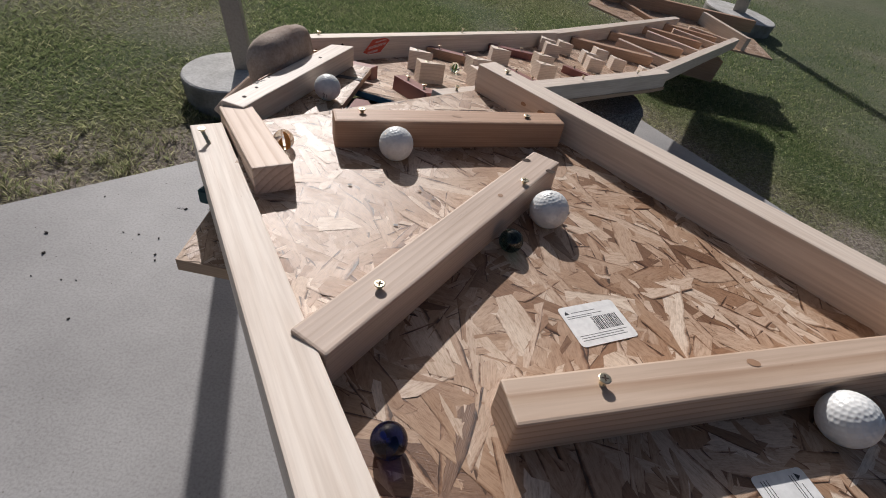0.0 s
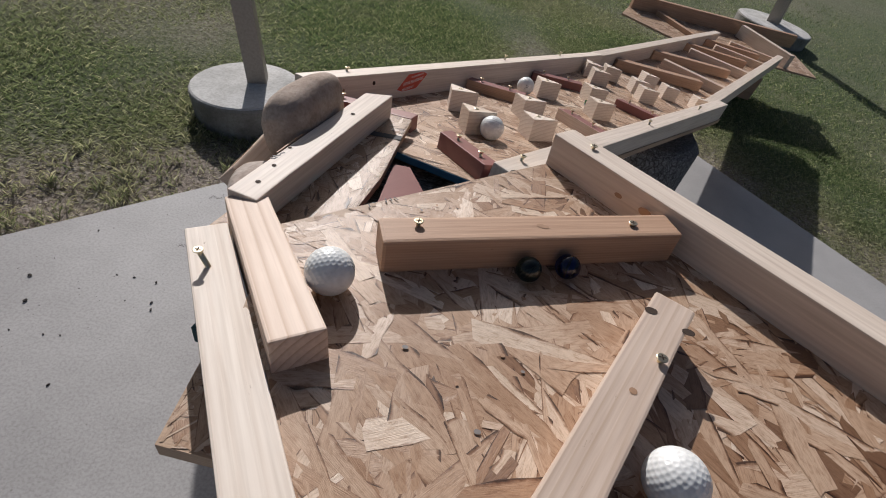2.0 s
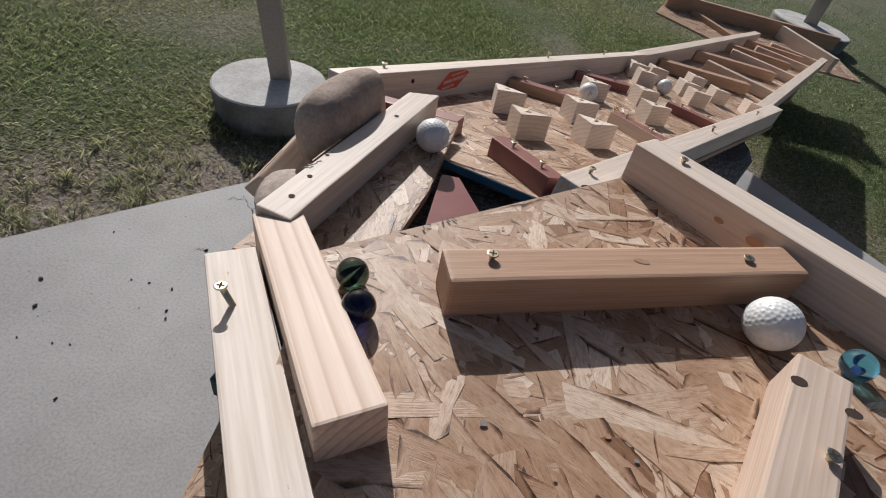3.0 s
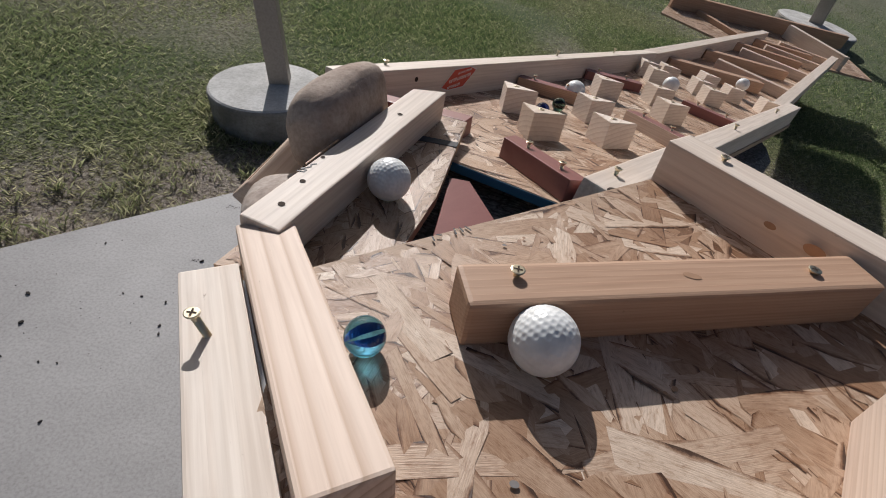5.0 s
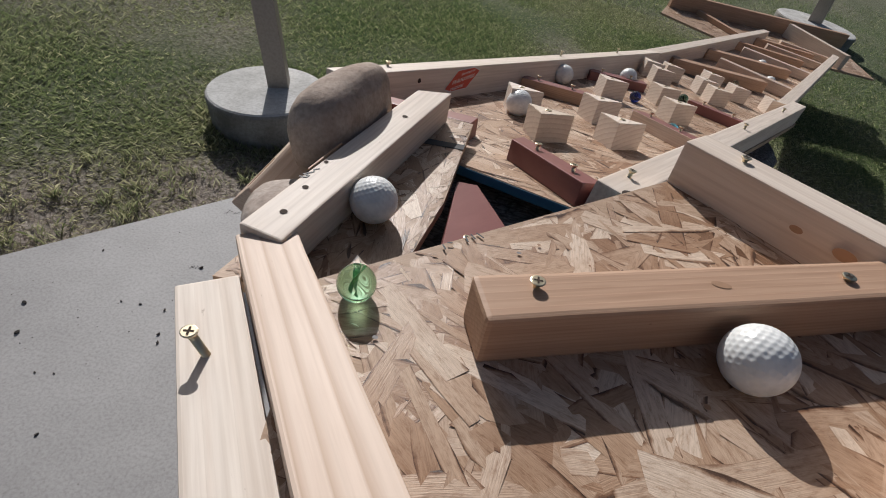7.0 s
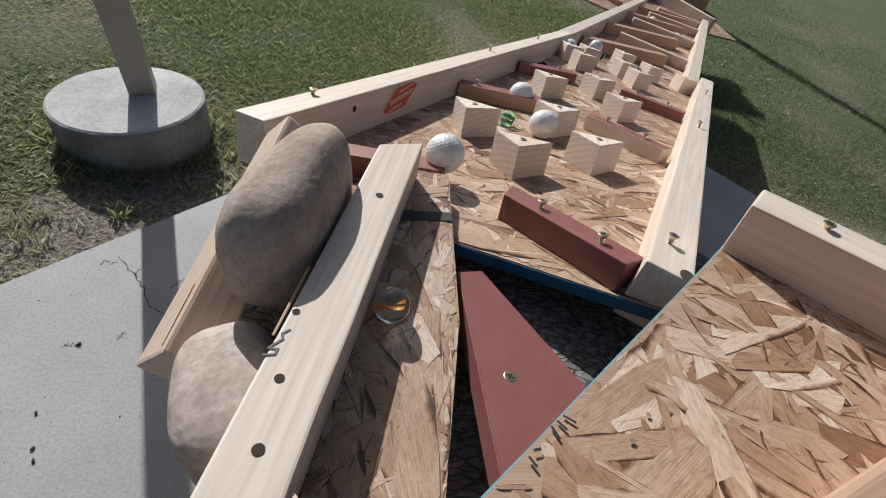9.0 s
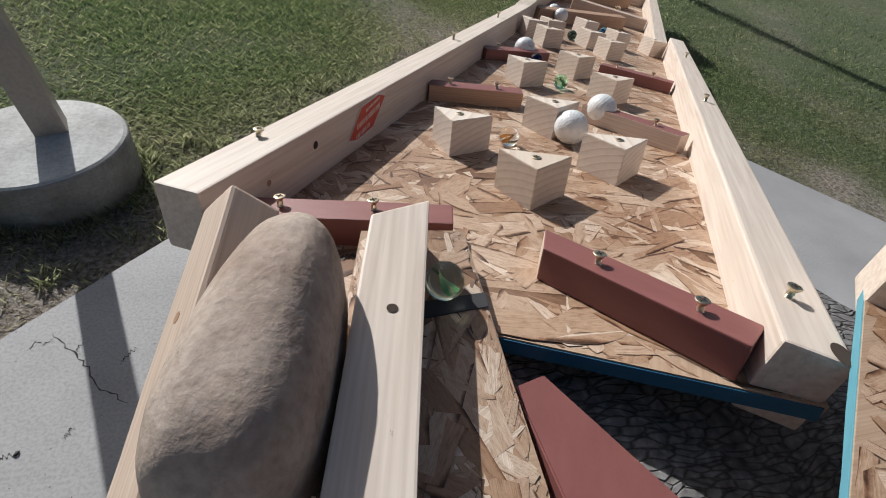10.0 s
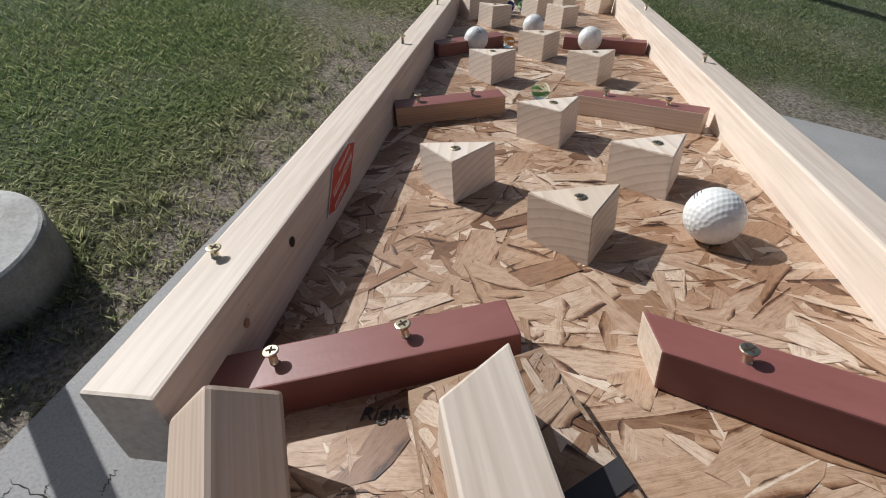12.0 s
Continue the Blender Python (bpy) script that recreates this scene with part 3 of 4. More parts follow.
def post(at, radius, height, foot, top, wide, deep, turn, tip):
    """A round concrete footing, a little askew, and the metal post that stands on it."""
    f = new("concrete_footing")
    f.matrix_world = Matrix.Translation(at) @ Matrix.Rotation(radians(tip), 4, "Y")
    tagged(f, "round grey concrete post footing with rough sides", "footing", "post footings")
    part("side", lathe([(radius * 0.97, -0.15), (radius * 0.985, 0.0), (radius, height - 0.02), (radius * 1.006, height - 0.012), (radius * 0.985, height - 0.004)], 72, 0.006, 3), FOOT, f, "rough, darker concrete side")
    part("top", lathe([(radius * 0.985, height - 0.0041), (radius * 0.955, height), (radius * 0.4, height + 0.002), (0.01, height + 0.002)], 72, 0.003, 5), FOOT_TOP, f, "paler, smoother concrete top")
    a, b = Vector(foot), Vector(top)
    x = (b - a).normalized()
    y = (Matrix.Rotation(radians(turn), 3, "Z") @ Vector((0, 1, 0)))
    y = (y - x * y.dot(x)).normalized()
    p = thing("steel_post", beam_mesh((b - a).length, wide, deep, 0.004, cuts=4), POST, basis(a, x, y, x.cross(y)), "taupe painted square metal post leaning on its footing", "post", "posts")


post((-0.672, 2.055, 0.0), 0.207, 0.095, (-0.645, 2.07, 0.09), (-0.975, 2.09, 1.9), 0.072, 0.075, -72, -6.0)
post((3.05, 6.15, 0.0), 0.38, 0.11, (3.06, 6.2, 0.107), (2.75, 6.25, 2.6), 0.12, 0.12, 60, 0.0)

# ---- first board, with its rails and bars ----
def screw_mesh(tall, lean=0.0):
    """A screw that stands proud: dished head with a cross slot over a threaded shank."""
    bm = bmesh.new()
    rings = [(0.0022, -0.004), (0.0022, 0.0)]
    for k in range(int(max(tall - 0.004, 0.0) / 0.0018)):
        z = 0.0018 * k
        rings += [(0.0019, z + 0.0004), (0.0026, z + 0.001)]
    rings += [(0.0021, tall - 0.0035), (0.0045, tall - 0.0008), (0.0047, tall), (0.004, tall + 0.0003)]
    loops = []
    for r, z in rings:
        loops.append([bm.verts.new((r * math.cos(i * math.pi / 7) + lean * max(z, 0), r * math.sin(i * math.pi / 7), z)) for i in range(14)])
    for a, b in zip(loops, loops[1:]):
        for i in range(14):
            bm.faces.new((a[i], a[(i + 1) % 14], b[(i + 1) % 14], b[i]))
    bm.faces.new(loops[-1])
    bmesh.ops.recalc_face_normals(bm, faces=bm.faces)
    return bm


def slot_mesh():
    bm = bmesh.new()
    for turn in (0, 90):
        m = pose(0, 0, 0, 0, 0, turn)
        bm.faces.new([bm.verts.new(m @ Vector((x, y, 0.0002 if turn else 0.0))) for x, y in ((-0.0028, -0.0006), (0.0028, -0.0006), (0.0028, 0.0006), (-0.0028, 0.0006))])
    return bm


def screw(owner, m, u, v, top, tall=0.006, lean=0.0, turn=0.0):
    """A screw in the upper face of a bar, with its cross slot."""
    at = owner.matrix_world.inverted() @ m @ pose(u, v, top, 0, 0, turn)
    s = part("screw", screw_mesh(tall, lean), STEEL, owner, "zinc cross-head screw", at)
    part("cross_slot", slot_mesh(), HOLE, s, "", pose(lean * tall, 0, tall + 0.0005))
    return s


def spot(owner, m, at, across, mat=None, name="knot", turn=0.0, long=1.0):
    """A dark knot or hole, a hair proud of the face: at is a pose whose z leaves the face."""
    bm = bmesh.new()
    bm.faces.new([bm.verts.new((across * long * math.cos(i * math.pi / 8), across * math.sin(i * math.pi / 8), 0.0)) for i in range(16)])
    return part(name, bm, mat or KNOT, owner, "dark knot", owner.matrix_world.inverted() @ m @ at)


a_outline = [(-0.3, -0.02), (-0.318, 0.095), (-0.018, 0.353), (0.86, -0.54), (0.43, -0.98), (0.32, -0.98)]
board_a = strand_board("pressed_strand_board", MA, a_outline, 4600, 1, "tan pressed-strand board sloping gently, start of the ball run", thick=0.007, main=radians(132), edge=[((-0.318, 0.095), (-0.018, 0.353))], paint=CYAN)
PENCIL = plain("pencil_grey", (0.09, 0.085, 0.085), 0.6)
rail = beam("side_rail", MA, (0.80, -0.51), (-0.028, 0.346), 0.038, 0.055, PALE, "pale sawn pine rail along the board's edge, knotted", "rail", base=-0.002, end_base=-0.01, group="side rails")
screw(rail, MA, 0.006, 0.311, 0.047, 0.003)
for x, y, r in ((0.035, 0.24, 0.003), (0.062, 0.214, 0.005), (0.075, 0.2, 0.0035)):
    spot(rail, MA, pose(x, y, 0.028) @ pose(0, 0, 0, 90, 0, -45), r, long=1.8)
rail = beam("side_rail", MA, (0.127, -0.694), (-0.384, 0.085), 0.04, 0.064, DRIED, "weathered pale pine rail beside the concrete slab", "rail", base=0.027, end_base=-0.079, group="side rails")
screw(rail, MA, -0.352, 0.03, -0.012, 0.024, 0.3, 190)
bar = beam("deflector_bar", MA, (-0.211, 0.075), (0.085, 0.187), 0.036, 0.038, FIR, "planed reddish fir bar screwed across the board", "bar", group="deflector bars", bevel=0.0035)
screw(bar, MA, -0.179, 0.093, 0.038, 0.005)
screw(bar, MA, 0.036, 0.168, 0.038, 0.003)
spot(bar, MA, pose(-0.06, 0.132, 0.0384), 0.003, long=2.2)
bar = beam("deflector_bar", MA, (-0.13, -0.276), (0.058, 0.062), 0.036, 0.038, PINE, "pale pine bar set slantwise across the board", "bar", group="deflector bars")
screw(bar, MA, 0.028, -0.012, 0.038, 0.005)
screw(bar, MA, -0.093, -0.212, 0.038, 0.005)
spot(bar, MA, pose(0.002, -0.045, 0.0384), 0.003)
spot(bar, MA, pose(0.06, 0.026, 0.0384), 0.004, HOLE, "notch", long=1.4)
spot(bar, MA, pose(0.032, 0.043, 0.0384), 0.004, HOLE, "notch", long=1.4)
bar = beam("deflector_bar", MA, (0.011, -0.295), (0.423, -0.153), 0.036, 0.038, COARSE, "rough-grained pine bar across the upper board", "bar", group="deflector bars")
screw(bar, MA, 0.078, -0.268, 0.038, 0.007)
spot(bar, MA, pose(0.205, -0.222, 0.0384), 0.0035, long=1.6)
beam("corner_block", MA, (-0.236, -0.058), (-0.368, 0.139), 0.043, 0.042, COARSE, "square pine block with strong grain in the board's corner", "block", base=-0.011, end_base=-0.05, group="deflector bars")


def paper_label(m, at, turn, wide=0.072, tall=0.05):
    """A white price label with a bar code and lines of small print."""
    lab = thing("paper_label", prism([(sx * (wide / 2 - 0.004 * cx), sy * (tall / 2 - 0.004 * cy)) for sx, sy, cx, cy in ((-1, -1, 0, 1), (-1, -1, 0.3, 0.3), (-1, -1, 1, 0), (1, -1, 1, 0), (1, -1, 0.3, 0.3), (1, -1, 0, 1), (1, 1, 0, 1), (1, 1, 0.3, 0.3), (1, 1, 1, 0), (-1, 1, 1, 0), (-1, 1, 0.3, 0.3), (-1, 1, 0, 1))], 0.0, 0.0003), PAPER, m @ pose(at[0], at[1], 0.0014, 0, 0, turn) @ Matrix.Scale(0.86, 4), "white paper label with a black bar code, stuck to the board", "label", "paper labels")
    rnd = random.Random(3)
    x = -0.004
    while x < 0.026:
        w = rnd.choice((0.0005, 0.0009, 0.0014))
        part("code_bar", prism([(x, -0.01), (x + w, -0.01), (x + w, 0.008), (x, 0.008)], 0.0003, 0.0004), INK, lab)
        x += w + rnd.choice((0.0007, 0.0011))
    for y, a, b in ((0.017, -0.022, 0.008), (0.0125, -0.03, 0.014), (0.01, -0.03, 0.0), (-0.014, -0.03, 0.028), (-0.017, -0.03, 0.022), (-0.02, -0.03, 0.025)):
        part("print_line", prism([(a, y), (b, y), (b, y + 0.0007), (a, y + 0.0007)], 0.0003, 0.0004), PENCIL, lab)
    part("printed_mark", prism([(-0.031, 0.016), (-0.025, 0.016), (-0.028, 0.021)], 0.0003, 0.0004), INK, lab)


paper_label(MA, (0.101, -0.17), 26, 0.07, 0.054)
paper_label(MA, (0.224, -0.318), -70, 0.07, 0.054)

# nail heads, knots and a scribble on the strand board
NAIL = plain("dull_nail", (0.22, 0.2, 0.19), 0.6)
for i, (u, v) in enumerate([(-0.086, -0.008), (-0.069, -0.02), (-0.12, -0.044), (-0.165, -0.02), (-0.076, 0.058), (-0.265, 0.06), (-0.069, 0.063), (-0.184, 0.167), (-0.169, 0.182), (-0.101, -0.08), (0.207, 0.087)]):
    spot(board_a, MA, pose(u, v, 0.0022), 0.0014 if i % 3 else 0.002, NAIL if i % 2 else KNOT, "nail_head" if i % 2 else "knot", long=1.0 + 0.3 * (i % 2))
scribble = [(-0.218, 0.18), (-0.212, 0.176), (-0.222, 0.177), (-0.218, 0.172), (-0.226, 0.174), (-0.223, 0.167), (-0.234, 0.162), (-0.238, 0.161), (-0.241, 0.158), (-0.238, 0.153)]
for a, b in zip(scribble[::2], scribble[1::2]):
    at, length = between(MA, a, b, 0.0022)
    part("ink_stroke", beam_mesh(length, 0.0012, 0.0003, 0.0001, cuts=1), INK, board_a, "", board_a.matrix_world.inverted() @ at)

# ---- ramp between the boards ----
r_outline = [(-0.085, -0.25), (0.04, -0.245), (0.066, -0.09), (0.075, 0.1), (0.0, 0.105)]
ramp_board = strand_board("ramp_board", MR, r_outline, 900, 2, "narrow pressed-strand ramp leading onto the lower board", main=radians(85))
# thin dark band across the ramp's face
part("tape_band", prism([(0.0, 0.016), (0.071, 0.024), (0.072, 0.036), (0.003, 0.03)], 0.001, 0.0016), BAND_DARK, ramp_board, "dark band across the ramp")
ramp_bar = beam("ramp_bar", MR, (-0.053, -0.234), (0.0216, 0.081), 0.036, 0.038, PALE, "pale pine bar along the ramp, marked in pencil", "bar", base=0.001, bevel=0.0016)
for k in ramp_bar.data.vertices:
    if k.co.x > 0.31:
        k.co.x -= 0.6 * k.co.y
for x, y, r in ((-0.042, -0.125, 0.0022), (-0.044, -0.169, 0.0026), (-0.047, -0.206, 0.003), (0.003, -0.003, 0.003)):
    spot(ramp_bar, MR, pose(x, y, 0.0394), r, HOLE, "screw_hole")
pencil = [(-0.043, -0.138), (-0.047, -0.141), (-0.046, -0.145), (-0.0495, -0.148), (-0.0525, -0.151), (-0.0475, -0.1515), (-0.0485, -0.155), (-0.054, -0.1555)]
for a, b in zip(pencil, pencil[1:]):
    at, length = between(MR, a, b, 0.0389, 0.0389)
    part("pencil_stroke", beam_mesh(length + 0.0006, 0.0011, 0.0005, 0.0001, cuts=1), PENCIL, ramp_bar, "", ramp_bar.matrix_world.inverted() @ at)
at, length = between(MR, (-0.0515, -0.143), (-0.039, -0.089), 0.0389, 0.0395)
part("sliver", beam_mesh(length, 0.0014, 0.0012, 0.0003, cuts=2), FIR, ramp_bar, "lifted sliver of wood", ramp_bar.matrix_world.inverted() @ at)
outer = beam("outer_bar", MS, (-0.119, -0.103), (-0.08, 0.138), 0.038, 0.038, PINE, "pale pine bar on edge, holding stones against the ramp", "bar", base=-0.0745, end_base=0.003, turn=42.0, bevel=0.003)
part("split", beam_mesh(0.05, 0.0005, 0.0007, 0.0001, cuts=3), KNOT, outer, "dark split along the grain", pose(0.006, 0.0192, 0.033, 0, 2.0, 0))
part("knot", prism([(0.004 * math.cos(k * 0.628), 0.003 * math.sin(k * 0.628)) for k in range(10)], 0.0, 0.0003), KNOT, outer, "small dark knot", pose(0.16, 0.019, 0.018, -90, 0, 0))
plank = thing("maroon_plank", prism([(-0.345, -0.012), (-0.326, -0.027), (-0.46, -0.265), (-0.62, -0.20)], -0.02, -0.002, 0.001), MAROON, MB, "maroon painted plank bridging below the gap between boards", "plank")
screw(plank, MB, -0.42, -0.09, -0.003, 0.001)

# ---- second board ----
b_outline = [(-0.302, -0.176), (1.1, -0.19), (1.08, 0.272), (-0.326, 0.234)]
board_b = strand_board("pressed_strand_board", MB, b_outline, 4800, 3, "tan pressed-strand board with blue edges, covered in triangular pegs", main=radians(78), edge=[((-0.302, -0.176), (-0.316, 0.05)), ((-0.316, 0.05), (-0.326, 0.234))], rise=lift)


def on_b(u, v, h=0.0, turn=0.0):
    """A pose on the twisted second board."""
    tip = math.degrees(math.atan((lift(u, v + 0.01) - lift(u, v - 0.01)) / 0.02))
    return MB @ pose(u, v, lift(u, v) + h, tip, 0, 0) @ pose(0, 0, 0, 0, 0, turn)


rail = beam("side_rail", MB, (-0.30, -0.155), (1.09, -0.168), 0.038, 0.055, PALE, "pale sawn pine rail along the lower board", "rail", base=0.008, end_base=0.004, group="side rails")
screw(rail, MB, -0.248, -0.15, 0.061, 0.01, 0.08)
screw(rail, MB, 0.302, -0.16, 0.061, 0.01, 0.2, 40)
screw(rail, MB, 0.75, -0.165, 0.06, 0.01)
spot(rail, MB, pose(-0.292, -0.168, 0.0632), 0.006, HOLE, "screw_hole", long=1.6)
rail = beam("side_rail", MB, (-0.306, 0.252), (0.95, 0.256), 0.04, 0.055, PALE, "pale pine rail with a red diamond sticker", "rail", base=-0.044, end_base=-0.004, group="side rails", turn=-8.0)
screw(rail, MB, -0.2, 0.266, 0.01, 0.01, 0.1)
screw(rail, MB, 0.344, 0.264, 0.031, 0.012)
screw(rail, MB, 0.66, 0.262, 0.042, 0.012)
spot(rail, rail.matrix_world, pose(0.151, -0.0206, 0.038, 90, 0, 0), 0.004, HOLE, "screw_hole")
spot(rail, rail.matrix_world, pose(0.076, -0.0206, 0.03, 90, 0, 0), 0.003, KNOT)
sticker_at = pose(0.262, -0.0207, 0.034, 90, 0, 0)
STICKER = [(-0.048, -0.016), (-0.03, -0.021), (0.014, -0.017), (0.048, 0.014), (0.03, 0.02), (-0.016, 0.016)]
sticker = part("sticker", prism(STICKER, 0.0, 0.0004), WHITE, rail, "red diamond-shaped paper sticker with white print", sticker_at)
part("red_field", prism([(0.94 * x, 0.9 * y) for x, y in STICKER], 0.0004, 0.0006), RED, sticker)
rnd = random.Random(21)
for y, a, b, tall in ((0.009, -0.005, 0.032, 0.0034), (0.0, -0.027, 0.03, 0.006), (-0.0105, -0.03, 0.004, 0.005)):
    x = a
    while x < b:
        w = rnd.uniform(0.0022, 0.0042)
        part("print_mark", prism([(x, y - tall / 2 + 0.18 * x), (x + w * 0.45, y - tall / 2 + 0.18 * x), (x + w * 0.7, y + tall / 2 + 0.18 * x), (x + w * 0.2, y + tall / 2 + 0.18 * x)], 0.0006, 0.0007), WHITE, sticker)
        x += w


def funnel(p, q, mats, label, tall, wide=0.03, screws=(0.22, 0.72)):
    ob = beam("funnel_bar", MB, p, q, wide, tall, mats[0], label, "bar", base=lift(*p), end_base=lift(*q), group="funnel bars", bevel=0.0012)
    if len(mats) > 1:
        ob.data.materials.append(mats[1])
        for f in ob.data.polygons:
            f.material_index = int(f.normal.z > 0.7)
    for k in screws:
        u, v = p[0] + (q[0] - p[0]) * k, p[1] + (q[1] - p[1]) * k
        screw(ob, on_b(u, v), 0, 0, tall - 0.001, 0.009, 0.12, 70 * k)
    return ob


end_bar = funnel((-0.224, -0.003), (-0.288, -0.135), [MAROON], "maroon painted bar with a bare sawn end", 0.026, screws=(0.31, 0.78))
end_bar.data.materials.append(PALE)
for f in end_bar.data.polygons:
    f.material_index = int(f.normal.x < -0.7)
for k in end_bar.data.vertices:
    if k.co.x < 0.006:
        k.co.x -= 0.6 * k.co.y
funnel((-0.27, 0.23), (-0.213, 0.07), [MAROON], "maroon painted bar under the ramp's bar end", 0.026, screws=(0.2, 0.63))
funnel((0.158, 0.23), (0.208, 0.1), [FIR, MAROON], "short bar with a maroon top, half of a funnel", 0.024)
funnel((0.213, 0.002), (0.145, -0.13), [PINE, MAROON], "short pale bar with a maroon top", 0.024)
funnel((0.465, 0.232), (0.56, 0.12), [MAROON], "short dark maroon bar, half of a funnel", 0.022)
funnel((0.57, 0.004), (0.55, -0.14), [MAROON], "short maroon bar beside the rail", 0.022)


def peg(at, turn=0.0):
    ob = thing("triangular_peg", prism([(-0.03, 0.0), (0.016, -0.036), (0.016, 0.036)], 0.0, 0.042, 0.0007), PEG, on_b(at[0], at[1], 0.0, turn), "pale pine three-sided peg screwed to the board", "peg", "pegs on the board")
    s = part("screw", screw_mesh(0.001), STEEL, ob, "zinc cross-head screw", pose(0, 0, 0.042))
    part("cross_slot", slot_mesh(), HOLE, s, "", pose(0, 0, 0.0016, 0, 0, turn * 9))
    return ob


PEGS = [(-0.102, 0.026), (-0.012, 0.13), (0.0, -0.046), (0.113, 0.04), (0.342, 0.123), (0.35, -0.026), (0.485, 0.05), (0.73, 0.147), (0.86, 0.162), (0.855, 0.055), (1.04, 0.085), (0.78, 0.0), (0.99, -0.009), (1.04, -0.11), (0.79, 0.2)]
for i, p in enumerate(PEGS):
    peg(p, (12.0, 2.0, 15.0, 16.0, 3.0, 10.0, 9.0)[i] if i < 7 else random.Random(i).uniform(-9, 9))

curve = bpy.data.curves.new("written_word", "FONT")
curve.body, curve.size, curve.extrude, curve.shear = "Right", 0.0125, 0.0001, 0.25
curve.materials.append(INK)
word = new("written_word", curve)
word.matrix_world = on_b(-0.275, 0.15, 0.0019, -80)
tagged(word, "one short word handwritten in black marker on the board", "writing")

# ---- third board, with its ladder of bars ----
c_outline = [(0.03, 0.235), (0.03, -0.19), (2.08, -0.19), (1.93, 0.235)]
board_c = strand_board("pressed_strand_board", MC, c_outline, 2200, 5, "tan pressed-strand board with a ladder of staggered bars", main=radians(85))
beam("side_rail", MC, (0.08, -0.178), (2.04, -0.185), 0.038, 0.058, PALE, "pale pine rail along the ladder board", "rail", group="side rails")
beam("side_rail", MC, (-0.06, 0.222), (1.86, 0.195), 0.038, 0.058, PALE, "pale pine rail along the far side", "rail", group="side rails")
LADDER = [((0.12, 0.2), (0.43, -0.07)), ((0.5, 0.12), (0.52, -0.155)), ((0.58, 0.2), (0.93, -0.085)), ((1.03, 0.14), (1.1, -0.16)), ((1.13, 0.2), (1.40, -0.083)), ((1.49, 0.11), (1.6, -0.16)), ((1.55, 0.19), (1.85, -0.085)), ((1.88, 0.1), (2.0, -0.16))]
for i, (p, q) in enumerate(LADDER):
    beam("ladder_bar", MC, p, q, 0.036, 0.038, (FIR, PINE)[i % 2], ("reddish fir bar across the ladder board", "pale pine bar across the ladder board")[i % 2], "bar", group="ladder bars")

# ---- catch board at the end ----
MD = tilted((1.75, 4.15, 0.27), (0.85, 0.18, 0.0))
strand_board("catch_board", MD, [(-0.75, 0.0), (-0.45, -0.32), (0.55, -0.4), (0.66, 0.02), (0.3, 0.3), (-0.6, 0.25)], 900, 6, "pressed-strand catch board at the end of the run", main=0.4)
beam("end_rail", MD, (-0.62, 0.2), (0.72, 0.19), 0.038, 0.089, FIR, "brown fir board standing on edge behind the catch board", "rail")
beam("end_rail", MD, (0.22, 0.12), (0.32, -0.36), 0.038, 0.085, PALE, "pale pine block closing the catch board's side", "rail")
beam("catch_bar", MD, (-0.42, 0.16), (-0.3, -0.2), 0.036, 0.03, FIR, "reddish bar laid across the catch board", "bar")

# ---- supports and stones ----
thing("tree_stump", lathe([(0.29, 0.0), (0.26, 0.1), (0.245, 0.35), (0.24, 0.652), (0.23, 0.668), (0.1, 0.671), (0.01, 0.669)], 56, 0.02, 8), STUMP, Matrix.Translation((0.24, 0.86, 0.0)), "grey weathered tree stump with a cracked top under the boards", "stump", "stumps")
thing("tree_stump", lathe([(0.24, 0.0), (0.21, 0.1), (0.195, 0.3), (0.19, 0.455), (0.17, 0.47), (0.01, 0.47)], 48, 0.025, 9), STUMP, Matrix.Translation((0.72, 1.88, 0.0)), "grey weathered upright log under the lower board", "stump", "stumps")
thing("wooden_trestle", beam_mesh(0.36, 0.09, 0.16, 0.004), FIR, Matrix.Translation((1.72, 3.95, 0.0)), "short timber block under the catch board", "block")


def stone(at, size, turn, mat, seed, label, taper=(0.0, 0.0), hollow=0.0, flank=None):
    bm = bmesh.new()
    bmesh.ops.create_icosphere(bm, subdivisions=6, radius=1.0)
    worn_way = pose(0, 0, 0, *turn).to_3x3().inverted() @ Vector(flank[0]) if flank else None
    for v in bm.verts:
        p = v.co.copy()
        k = 1 + 0.035 * noise.noise(p * 1.3 + Vector((seed, 0, 0))) + 0.016 * noise.noise(p * 3.5 + Vector((0, seed, 0))) + 0.004 * noise.noise(p * 9)
        k -= 0.035 * max(0.0, noise.noise(p * 3 + Vector((seed, seed, 0))) - 0.4)
        q = Vector([math.copysign(abs(c) ** 0.66, c) for c in p])
        w = Vector((q.x * size[0] * (1 + taper[0] * q.z) + hollow * size[0] * q.z * q.z, q.y * size[1] * (1 + taper[1] * q.z), q.z * size[2]))
        v.co = w * k
        if flank:
            # a side worn flat, its edge rounded over a centimetre
            over = v.co.dot(worn_way) - flank[1]
            v.co -= worn_way * 0.009 * math.log1p(math.exp(min(30.0, over / 0.009)))
    for f in bm.faces:
        f.smooth = True
    return thing("river_stone", bm, mat, Matrix.Translation(at) @ pose(0, 0, 0, *turn), label, "stone", "stones holding the ramp")


stone((-0.0735, 0.942, 0.731), (0.0475, 0.034, 0.074), (-64.25, 79.3, 14.6), ROCK, 2.0, "large smooth brown river stone wedged upright beside the ramp", (-0.014, -0.005), -0.002, flank=((-0.816, 0.375, 0.439), 0.042))
stone((-0.0854, 0.8162, 0.6811), (0.0308, 0.0551, 0.0311), (-17, -14.7, 19.8), ROCK_PALE, 7.0, "smaller pale rounded stone beside the ramp", (0.065, -0.012), -0.058)

